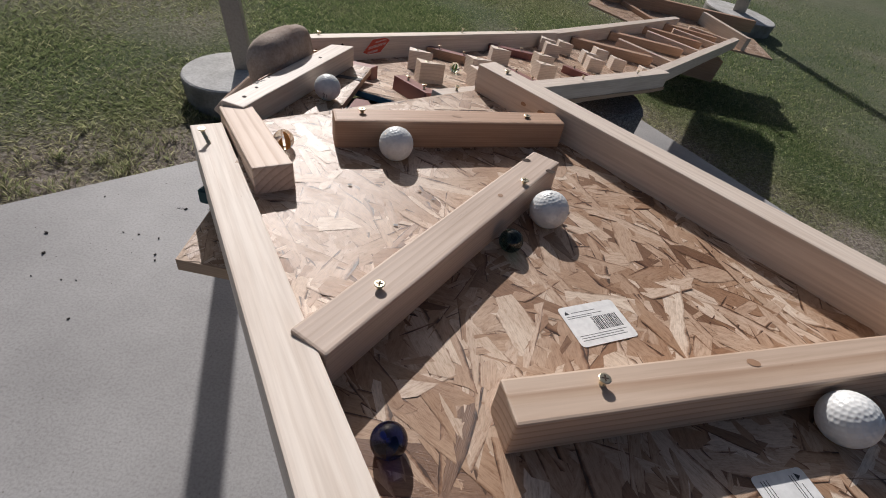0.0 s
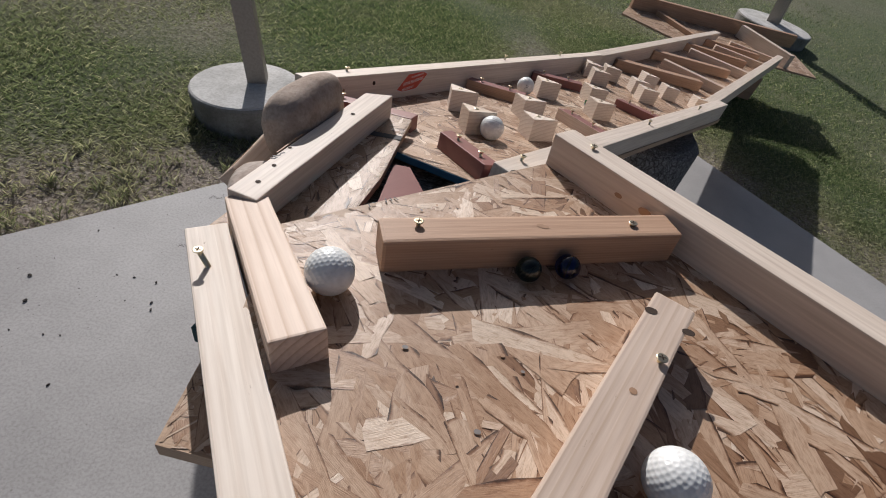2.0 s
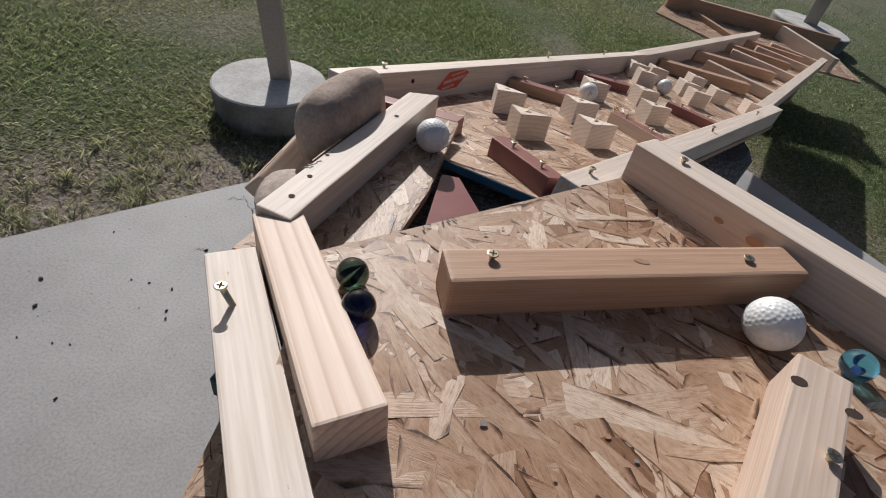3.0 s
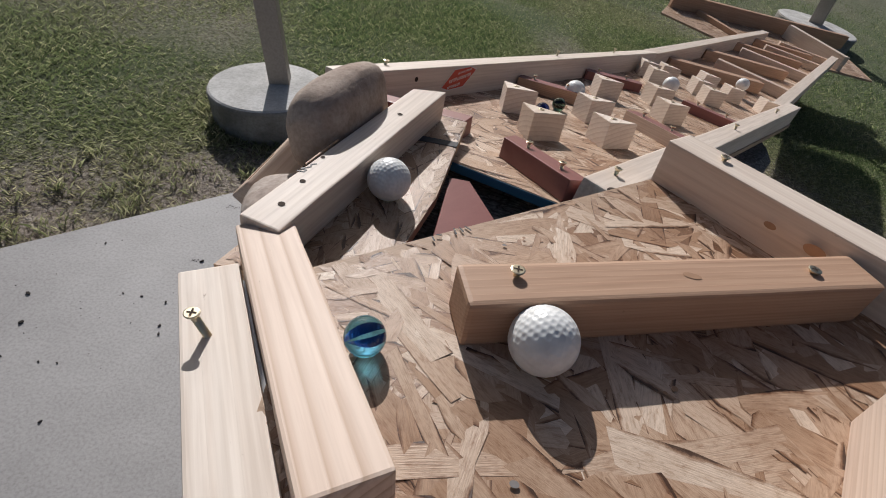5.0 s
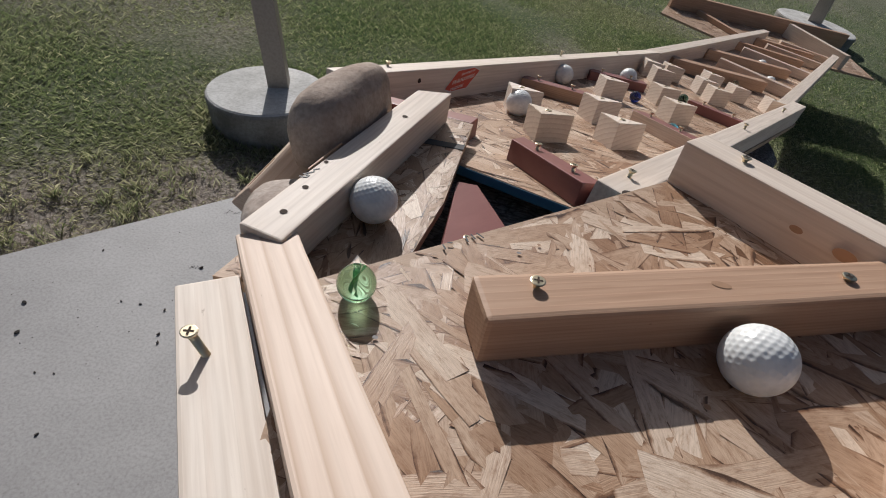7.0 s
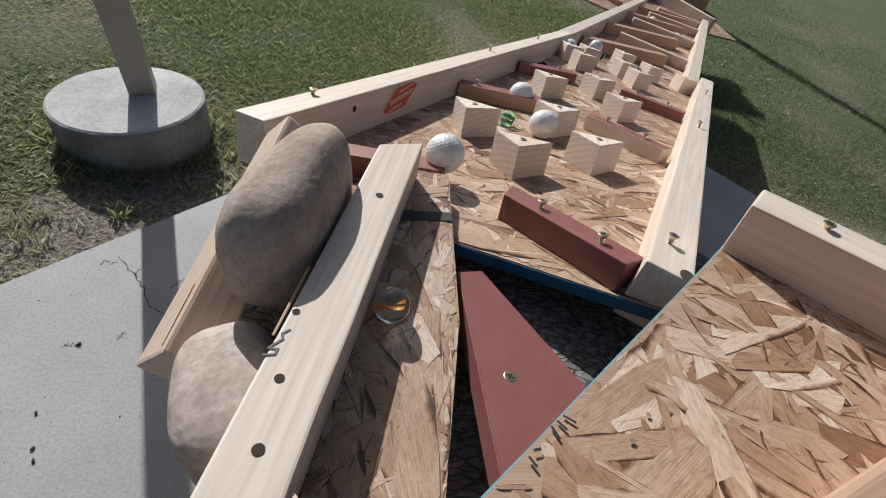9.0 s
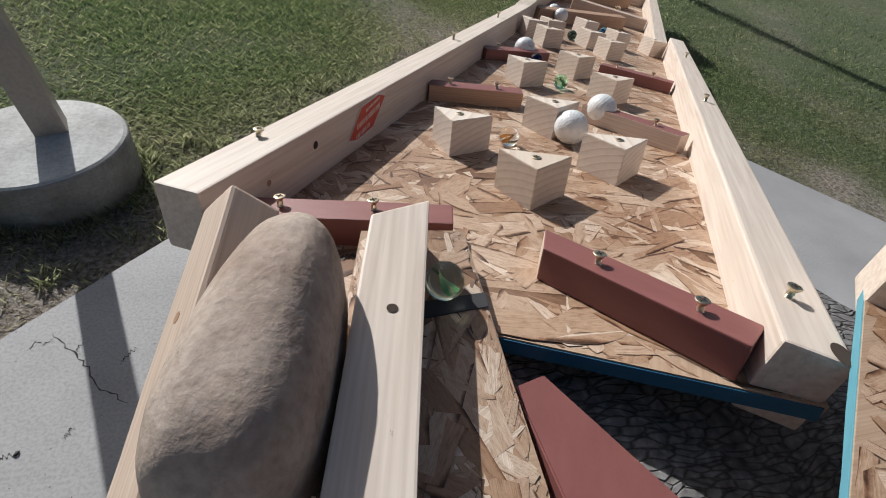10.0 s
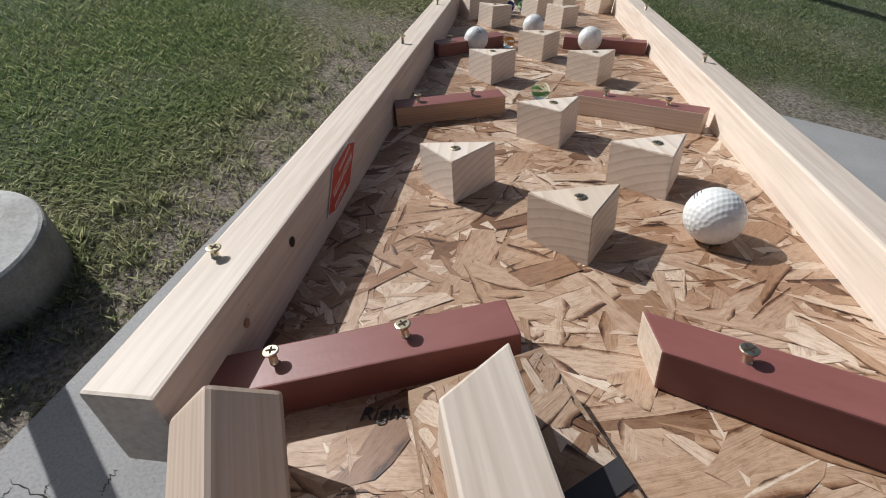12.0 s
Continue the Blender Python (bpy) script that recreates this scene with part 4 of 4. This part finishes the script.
# added block: keeps the shadowed gap between the two bars dark
thing("gap_fill_block", prism([(-0.13, 0.875), (-0.06, 0.80), (0.0, 1.0), (-0.08, 1.06)], 0.56, 0.63, 0.003), STUMP, Matrix.Identity(4), "dark weathered block added to fill the shadowed gap under the stones", "block")

# ---- scraps under the first board ----
strand_board("board_offcut", MA @ pose(0, 0, -0.088), [(-0.345, -0.096), (-0.12, -0.105), (-0.12, 0.01), (-0.352, 0.008)], 260, 9, "weathered strand-board offcut packed under the rail", main=1.2, thick=0.016)
thing("packing_wedge", prism([(-0.362, -0.004), (-0.30, -0.006), (-0.30, 0.03), (-0.356, 0.028)], -0.077, -0.055, 0.003), TEAL, MA, "blue-painted scrap of wood wedged under the rail", "wedge")


# ---- crumbs and a crack on the slab ----
def crumb(x, y, size, seed):
    rnd = random.Random(seed)
    bm = bmesh.new()
    bmesh.ops.create_icosphere(bm, subdivisions=2, radius=size)
    for v in bm.verts:
        v.co = Vector((v.co.x * 0.9, v.co.y * 0.5, v.co.z * 0.4)) * rnd.uniform(0.7, 1.2)
    thing("bark_crumb", bm, CRUMB, pose(x, y, size * 0.3, 0, 0, rnd.uniform(0, 180)), "dark crumb of bark lying on the slab", "crumb", "crumbs on the slab")


CRUMB = plain("bark_crumb", (0.06, 0.05, 0.045), 0.9)
for i, (x, y, s) in enumerate([(-0.606, 1.117, 0.0035), (-0.565, 1.123, 0.004), (-0.484, 1.062, 0.005), (-0.473, 1.042, 0.005), (-0.508, 1.125, 0.005), (-0.552, 0.802, 0.0045), (-0.642, 0.909, 0.0035), (-0.712, 0.899, 0.0035), (-0.609, 0.917, 0.003), (-0.779, 1.049, 0.007), (-0.737, 0.979, 0.007), (-0.502, 1.273, 0.006), (-0.737, 1.242, 0.004)]):
    crumb(x, y, s, i)
rnd = random.Random(12)
for i in range(26):
    x, y = rnd.gauss(-0.58, 0.13), rnd.gauss(1.08, 0.16)
    if slab_side(x, y) < -0.03:
        crumb(x, y, rnd.uniform(0.001, 0.0024), 40 + i)


def crack(a, b, wide, seed):
    """A hairline crack, a hair proud of the slab so that it shows."""
    rnd = random.Random(seed)
    bm = bmesh.new()
    a, b = Vector(a), Vector(b)
    side = Vector((-(b - a).y, (b - a).x)).normalized()
    rows, off = [], 0.0
    for i in range(25):
        p = a.lerp(b, i / 24) + side * off
        off = 0.8 * off + rnd.uniform(-0.006, 0.006)
        w = wide * rnd.uniform(0.25, 1.0) * (1 - abs(i / 12 - 1) ** 3 * 0.8)
        rows.append([bm.verts.new((*(p - side * w), 0.0006)), bm.verts.new((*(p + side * w), 0.0006))])
    for p, q in zip(rows, rows[1:]):
        bm.faces.new((p[0], q[0], q[1], p[1]))
    part("crack", bm, CRUMB, slab, "dark hairline crack")


crack((-0.52, 1.52), (-0.36, 1.345), 0.0022, 1)
crack((-0.515, 1.505), (-0.555, 1.49), 0.0016, 2)
crack((-0.47, 1.465), (-0.455, 1.49), 0.0016, 3)
crack((-0.36, 1.47), (-0.395, 1.45), 0.0024, 4)
crack((-0.5, 1.28), (-0.53, 1.262), 0.002, 5)
crack((-0.43, 1.31), (-0.445, 1.294), 0.0022, 6)


# ---- what rolls ----
def golf_mesh():
    """A dimpled golf ball."""
    bm = bmesh.new()
    bmesh.ops.create_icosphere(bm, subdivisions=6, radius=1.0)
    n = 336
    k = np.arange(n) + 0.5
    polar, turn = np.arccos(1 - 2 * k / n), math.pi * (1 + 5 ** 0.5) * k
    dents = np.stack([np.cos(turn) * np.sin(polar), np.sin(turn) * np.sin(polar), np.cos(polar)], 1)
    co = np.array([v.co[:] for v in bm.verts])
    near = np.concatenate([np.max(part_ @ dents.T, axis=1) for part_ in np.array_split(co, 40)])
    gap = np.arccos(np.clip(near, -1, 1)) / 0.09
    depth = np.where(gap < 1, (1 - gap ** 2) ** 1.0, 0) * 0.016
    for v, d in zip(bm.verts, depth):
        v.co = v.co * (0.02134 * (1 - d))
    for f in bm.faces:
        f.smooth = True
    return mesh_of("golf_ball", bm, BALL)


GOLF = golf_mesh()
MARK = []
for y, w in ((0.0022, 0.006), (-0.0002, 0.0045), (-0.0032, 0.003)):
    bm = bmesh.new()
    cells = 6
    rows = [[bm.verts.new(Vector(((2 * i / cells - 1) * w, y + dy, math.sqrt(0.02142 ** 2 - ((2 * i / cells - 1) * w) ** 2 - (y + dy) ** 2)))) for i in range(cells + 1)] for dy in (0.0, 0.0007)]
    for i in range(cells):
        bm.faces.new((rows[0][i], rows[0][i + 1], rows[1][i + 1], rows[1][i]))
    MARK.append(mesh_of("printed_mark", bm, INK))


def golf_ball(label, seed):
    ob = tagged(new("golf_ball", GOLF), label, "ball", "golf balls")
    rnd = random.Random(seed)
    tip = pose(0, 0, 0, rnd.uniform(0, 360), rnd.uniform(0, 360), rnd.uniform(0, 360))
    for me in MARK:
        k = new("printed_mark", me)
        k.parent, k.matrix_basis = ob, tip
    return ob


def marble(label, colour, vane, seed):
    """A clear glass marble with a twisted vane of coloured glass inside."""
    bm = bmesh.new()
    bmesh.ops.create_icosphere(bm, subdivisions=4, radius=0.0125)
    for f in bm.faces:
        f.smooth = True
    ob = tagged(new("marble", mesh_of("marble", bm, glass("marble_glass", colour))), label, "marble", "marbles")
    bm = bmesh.new()
    for turn in (0, 3.1):
        rows = []
        for i in range(13):
            z = -0.0095 + 0.019 * i / 12
            a = turn + seed + i * 0.16
            r = 0.42 * math.sqrt(max(0.0, 0.0118 ** 2 - z * z))
            rows.append([bm.verts.new((0.2 * r * math.cos(a), 0.2 * r * math.sin(a), z)), bm.verts.new((r * math.cos(a + 0.25), r * math.sin(a + 0.25), z))])
        for a, b in zip(rows, rows[1:]):
            bm.faces.new((a[0], a[1], b[1], b[0]))
    part("vane", bm, vane, ob, "twisted ribbon of coloured glass")
    return ob


VANE_GREEN = plain("green_vane", (0.16, 0.4, 0.14), 0.3)
VANE_WARM = plain("orange_vane", (0.85, 0.36, 0.05), 0.3)
VANE_BLUE = plain("blue_vane", (0.02, 0.08, 0.3), 0.3)
VANE_DARK = plain("dark_vane", (0.02, 0.025, 0.03), 0.3)


def roll(ball, stops, radius):
    """Key a ball along its stops, turning it about as it rolls."""
    rows, turned = [], Matrix.Rotation(0.3, 3, "X")
    place = Vector(stops[0][1:])
    for k in range(121):
        t = k / 10
        after = min(range(len(stops)), key=lambda i: (stops[i][0] < t, stops[i][0]))
        before = max(0, after - 1)
        a, b = stops[before], stops[after]
        f = 0.0 if b[0] == a[0] else (t - a[0]) / (b[0] - a[0])
        here = Vector(a[1:]).lerp(Vector(b[1:]), max(0.0, min(1.0, f)))
        step = here - place
        if step.length > 1e-5:
            axis = Vector((0, 0, 1)).cross(step)
            if axis.length > 1e-6:
                turned = Matrix.Rotation(min(1.3, step.length / radius), 3, axis.normalized()) @ turned
        place = here
        rows.append((t, Matrix.Translation(here) @ turned.to_4x4()))
    walk(ball, rows)


def motions():
    """Every ball of the run, from first to last."""
    ball = golf_ball("white dimpled golf ball rolling down the run", 0)
    roll(ball, [(0, 0.024, 0.886, 0.727), (0.5, 0.045, 1.094, 0.698), (1, 0.218, 1.118, 0.694), (1.5, 0.377, 1.375, 0.646), (2, 0.276, 1.552, 0.607), (2.5, 0.408, 1.765, 0.575), (3, 0.314, 1.536, 0.612), (3.5, 0.291, 1.588, 0.601), (4.5, 0.502, 1.616, 0.602), (5.5, 0.597, 2.062, 0.531), (6, 0.794, 2.052, 0.525), (6.5, 0.871, 2.06, 0.52), (7, 1.114, 2.519, 0.454), (8, 0.861, 2.57, 0.462), (9, 1.388, 3.236, 0.39), (9.5, 1.007, 2.807, 0.438), (10.5, 1.497, 3.032, 0.4), (12, 1.519, 3.604, 0.358)], 0.0213)
    ball = golf_ball("white dimpled golf ball rolling down the run", 1)
    roll(ball, [(0, 0.174, 0.659, 0.793), (0.5, 0.065, 0.618, 0.786), (1, 0.004, 0.808, 0.729), (1.5, 0.04, 0.992, 0.723), (2, 0.195, 1.138, 0.687), (2.5, 0.38, 1.363, 0.648), (3, 0.582, 1.881, 0.557), (3.5, 0.601, 1.964, 0.544), (4.5, 0.805, 1.925, 0.543), (5.5, 1.03, 2.598, 0.452), (6, 0.903, 2.676, 0.452), (6.5, 1.053, 2.557, 0.454), (7, 1.198, 2.826, 0.428), (8, 1.263, 2.65, 0.438), (9, 1.398, 2.978, 0.408), (9.5, 1.617, 3.118, 0.388), (10.5, 1.458, 3.408, 0.375), (12, 1.888, 3.669, 0.337)], 0.0213)
    ball = golf_ball("white dimpled golf ball rolling down the run", 2)
    roll(ball, [(0, 0.361, 0.572, 0.813), (0.5, 0.417, 0.713, 0.812), (1, 0.303, 0.706, 0.802), (1.5, 0.19, 0.667, 0.794), (2, 0.06, 0.626, 0.785), (2.5, -0.008, 0.792, 0.729), (3, 0.036, 0.969, 0.724), (3.5, 0.107, 1.203, 0.665), (4.5, 0.214, 1.401, 0.632), (5.5, 0.286, 1.542, 0.609), (6, 0.405, 1.614, 0.6), (6.5, 0.401, 1.761, 0.576), (7, 0.408, 1.773, 0.574), (8, 0.528, 1.871, 0.559), (9, 0.682, 2.21, 0.507), (9.5, 0.748, 2.297, 0.491), (10, 0.738, 2.28, 0.494), (11, 0.713, 2.164, 0.512), (12, 0.917, 2.336, 0.476)], 0.0213)
    ball = golf_ball("white dimpled golf ball rolling down the run", 3)
    roll(ball, [(0, 0.579, 0.355, 0.842), (0.4, 0.483, 0.339, 0.835), (1, 0.271, 0.26, 0.821), (1.5, 0.221, 0.33, 0.813), (2, 0.33, 0.504, 0.814), (2.5, 0.427, 0.677, 0.814), (3, 0.35, 0.714, 0.806), (3.5, 0.244, 0.687, 0.798), (4, 0.132, 0.639, 0.791), (4.4, 0.042, 0.649, 0.783), (4.8, -0.013, 0.769, 0.73), (5.3, 0.033, 0.987, 0.723), (5.5, 0.044, 1.117, 0.693), (6, 0.337, 1.253, 0.67), (6.5, 0.334, 1.469, 0.625), (7, 0.228, 1.608, 0.595), (8, 0.456, 1.799, 0.57), (9, 0.539, 2.068, 0.532), (9.5, 0.73, 2.344, 0.485), (10, 0.743, 2.347, 0.484), (11, 0.661, 2.14, 0.518), (12, 0.728, 2.219, 0.493)], 0.0213)
    ball = golf_ball("white dimpled golf ball rolling down the run", 4)
    roll(ball, [(0, 0.72, 0.242, 0.86), (2.6, 0.6, 0.281, 0.848), (3.4, 0.271, 0.26, 0.821), (4, 0.351, 0.5, 0.816), (4.4, 0.391, 0.66, 0.812), (4.8, 0.271, 0.699, 0.8), (5.1, 0.082, 0.639, 0.787), (5.3, 0.032, 0.679, 0.78), (5.5, 0.0, 0.786, 0.73), (6, 0.026, 0.971, 0.723), (6.5, 0.112, 1.206, 0.665), (7, 0.125, 1.271, 0.652), (8, 0.203, 1.314, 0.649), (9, 0.244, 1.47, 0.621), (9.5, 0.407, 1.566, 0.609), (10, 0.405, 1.769, 0.574), (10.5, 0.381, 1.748, 0.577), (11, 0.389, 1.756, 0.576), (11.5, 0.387, 1.752, 0.577), (12, 0.385, 1.737, 0.579)], 0.0213)
    ball = golf_ball("white dimpled golf ball rolling down the run", 5)
    roll(ball, [(0, 0.769, 0.202, 0.866), (3.6, 0.6, 0.281, 0.848), (4.3, 0.271, 0.26, 0.821), (4.9, 0.401, 0.6, 0.816), (5.3, 0.336, 0.719, 0.804), (5.5, 0.283, 0.701, 0.801), (6, 0.159, 0.653, 0.792), (6.5, 0.045, 0.645, 0.783), (7, -0.006, 0.824, 0.728), (7.2, 0.006, 0.912, 0.724), (7.7, 0.055, 1.057, 0.721), (8.3, 0.124, 1.106, 0.688), (9, 0.24, 1.315, 0.651), (9.5, 0.27, 1.323, 0.651), (10, 0.369, 1.389, 0.643), (10.5, 0.36, 1.396, 0.641), (11, 0.449, 1.594, 0.605), (11.5, 0.59, 1.686, 0.589), (12, 0.578, 1.661, 0.594)], 0.0213)
    ball = golf_ball("white dimpled golf ball rolling down the run", 6)
    roll(ball, [(0, 0.819, 0.162, 0.872), (5, 0.6, 0.281, 0.848), (5.6, 0.271, 0.26, 0.821), (6.2, 0.401, 0.62, 0.815), (6.5, 0.364, 0.716, 0.807), (7, 0.26, 0.69, 0.799), (7.2, 0.202, 0.686, 0.795), (7.8, 0.102, 0.629, 0.789), (8.1, 0.042, 0.659, 0.783), (8.4, -0.013, 0.799, 0.729), (8.8, 0.042, 1.001, 0.723), (9, 0.061, 1.11, 0.695), (9.5, 0.213, 1.285, 0.656), (10, 0.279, 1.309, 0.655), (10.5, 0.345, 1.501, 0.619), (11, 0.366, 1.554, 0.61), (11.5, 0.501, 1.621, 0.601), (12, 0.546, 1.795, 0.571)], 0.0213)
    ball = golf_ball("white dimpled golf ball rolling down the run", 7)
    roll(ball, [(0, 0.869, 0.122, 0.878), (7.6, 0.6, 0.281, 0.848), (8.2, 0.271, 0.26, 0.821), (8.8, 0.401, 0.62, 0.815), (9.3, 0.301, 0.71, 0.802), (9.9, 0.082, 0.639, 0.787), (10.2, 0.032, 0.659, 0.782), (10.6, -0.001, 0.769, 0.731), (11, 0.038, 0.953, 0.724), (11.2, 0.046, 1.007, 0.723), (11.5, 0.105, 1.106, 0.687), (12, 0.25, 1.119, 0.696)], 0.0213)
    ball = marble("clear green glass marble rolling down the run", (0.9, 0.99, 0.9), VANE_GREEN, 8)
    roll(ball, [(0, 0.218, 1.326, 0.639), (0.5, 0.201, 1.443, 0.614), (1, 0.216, 1.439, 0.616), (1.5, 0.346, 1.456, 0.619), (2.5, 0.556, 1.72, 0.574), (3.5, 0.573, 1.722, 0.574), (5.5, 0.749, 2.02, 0.522), (7, 0.917, 2.336, 0.467), (9, 1.092, 2.813, 0.425), (12, 1.51, 3.492, 0.357)], 0.0125)
    ball = marble("clear glass marble with an orange swirl rolling down the run", (0.98, 0.99, 0.96), VANE_WARM, 9)
    roll(ball, [(0, 0.041, 0.635, 0.774), (0.5, 0.008, 0.858, 0.719), (1, 0.037, 1.021, 0.712), (1.5, 0.302, 1.493, 0.61), (2, 0.389, 1.377, 0.637), (2.5, 0.358, 1.431, 0.625), (3.5, 0.399, 1.516, 0.609), (5.5, 0.545, 1.859, 0.552), (7, 0.794, 2.05, 0.516), (9, 1.106, 2.453, 0.45), (12, 1.344, 3.126, 0.391)], 0.0125)
    ball = marble("dark bottle-green glass marble rolling down the run", (0.06, 0.11, 0.08), VANE_DARK, 10)
    roll(ball, [(0, 0.321, 0.514, 0.804), (0.5, 0.395, 0.654, 0.804), (1, 0.353, 0.699, 0.798), (1.5, 0.299, 0.714, 0.793), (2, 0.235, 0.693, 0.788), (2.5, 0.132, 0.651, 0.781), (3, 0.025, 0.668, 0.771), (3.5, 0.003, 0.883, 0.717), (4.2, 0.055, 1.064, 0.712), (5, 0.213, 1.364, 0.63), (5.5, 0.333, 1.484, 0.613), (6, 0.372, 1.611, 0.591), (6.5, 0.518, 1.64, 0.589), (7, 0.548, 1.738, 0.571), (9, 0.674, 2.133, 0.51), (10, 0.651, 2.025, 0.526), (12, 0.71, 2.106, 0.512)], 0.0125)
    ball = marble("deep blue glass marble rolling down the run", (0.025, 0.035, 0.16), VANE_BLUE, 11)
    roll(ball, [(0, 0.24, 0.277, 0.808), (0.5, 0.269, 0.42, 0.804), (1, 0.362, 0.579, 0.804), (1.5, 0.391, 0.723, 0.801), (2, 0.274, 0.709, 0.791), (2.5, 0.16, 0.663, 0.783), (3, 0.039, 0.638, 0.774), (3.5, -0.01, 0.824, 0.72), (4.2, 0.041, 0.995, 0.714), (4.8, 0.164, 1.22, 0.657), (5.5, 0.213, 1.474, 0.609), (6, 0.227, 1.486, 0.608), (7, 0.396, 1.601, 0.594), (9, 0.377, 1.783, 0.563), (10, 0.409, 1.71, 0.575), (12, 0.638, 2.034, 0.525)], 0.0125)
    ball = marble("light blue glass marble rolling down the run", (0.15, 0.5, 0.75), VANE_BLUE, 12)
    roll(ball, [(0, 0.696, 0.334, 0.844), (0.5, 0.538, 0.365, 0.829), (1.4, 0.272, 0.27, 0.812), (2, 0.302, 0.449, 0.806), (2.5, 0.373, 0.597, 0.804), (3, 0.417, 0.699, 0.804), (3.5, 0.349, 0.735, 0.796), (4.4, 0.202, 0.679, 0.786), (5, 0.043, 0.638, 0.775), (5.3, -0.024, 0.77, 0.72), (5.5, -0.008, 0.845, 0.719), (6, 0.032, 1.081, 0.69), (6.5, 0.282, 1.145, 0.683), (7, 0.414, 1.367, 0.64), (8, 0.519, 1.462, 0.623), (9, 0.777, 2.061, 0.515), (12, 0.969, 2.421, 0.459)], 0.0125)
    ball = marble("green glass marble rolling down the run", (0.5, 0.86, 0.6), VANE_GREEN, 13)
    roll(ball, [(0, 0.68, 0.271, 0.846), (4, 0.501, 0.31, 0.829), (4.5, 0.272, 0.27, 0.812), (5.1, 0.401, 0.65, 0.805), (5.5, 0.344, 0.727, 0.796), (6, 0.239, 0.692, 0.789), (6.5, 0.114, 0.644, 0.78), (6.8, 0.035, 0.639, 0.774), (7, 0.017, 0.688, 0.77), (7.2, -0.028, 0.798, 0.72), (8, 0.055, 1.064, 0.712), (9, 0.194, 1.348, 0.632), (9.5, 0.267, 1.473, 0.612), (10, 0.394, 1.565, 0.6), (10.5, 0.432, 1.654, 0.585), (11, 0.482, 1.754, 0.569), (12, 0.682, 2.041, 0.522)], 0.0125)
    ball = marble("clear glass marble with a red swirl, rolling", (0.98, 1.0, 0.97), VANE_WARM, 14)
    roll(ball, [(0, 0.74, 0.231, 0.853), (6.2, 0.501, 0.31, 0.829), (6.9, 0.272, 0.27, 0.812), (7.5, 0.401, 0.65, 0.805), (8.2, 0.083, 0.638, 0.778), (8.8, -0.012, 0.81, 0.719), (9, 0.003, 0.873, 0.718), (9.5, 0.04, 1.05, 0.711), (10, 0.193, 1.297, 0.643), (10.5, 0.242, 1.448, 0.616), (11, 0.315, 1.475, 0.614), (11.5, 0.444, 1.722, 0.574), (12, 0.45, 1.732, 0.572)], 0.0125)
    ball = marble("clear green glass marble with dark swirl, rolling", (0.86, 0.97, 0.84), VANE_GREEN, 15)
    roll(ball, [(0, 0.79, 0.192, 0.859), (7, 0.501, 0.31, 0.829), (7.7, 0.272, 0.27, 0.812), (8.3, 0.401, 0.65, 0.805), (9, 0.063, 0.648, 0.776), (9.5, -0.01, 0.821, 0.72), (10, 0.03, 1.002, 0.714), (10.5, 0.124, 1.231, 0.652), (11, 0.29, 1.295, 0.65), (11.5, 0.391, 1.351, 0.643), (12, 0.339, 1.465, 0.617)], 0.0125)


motions()
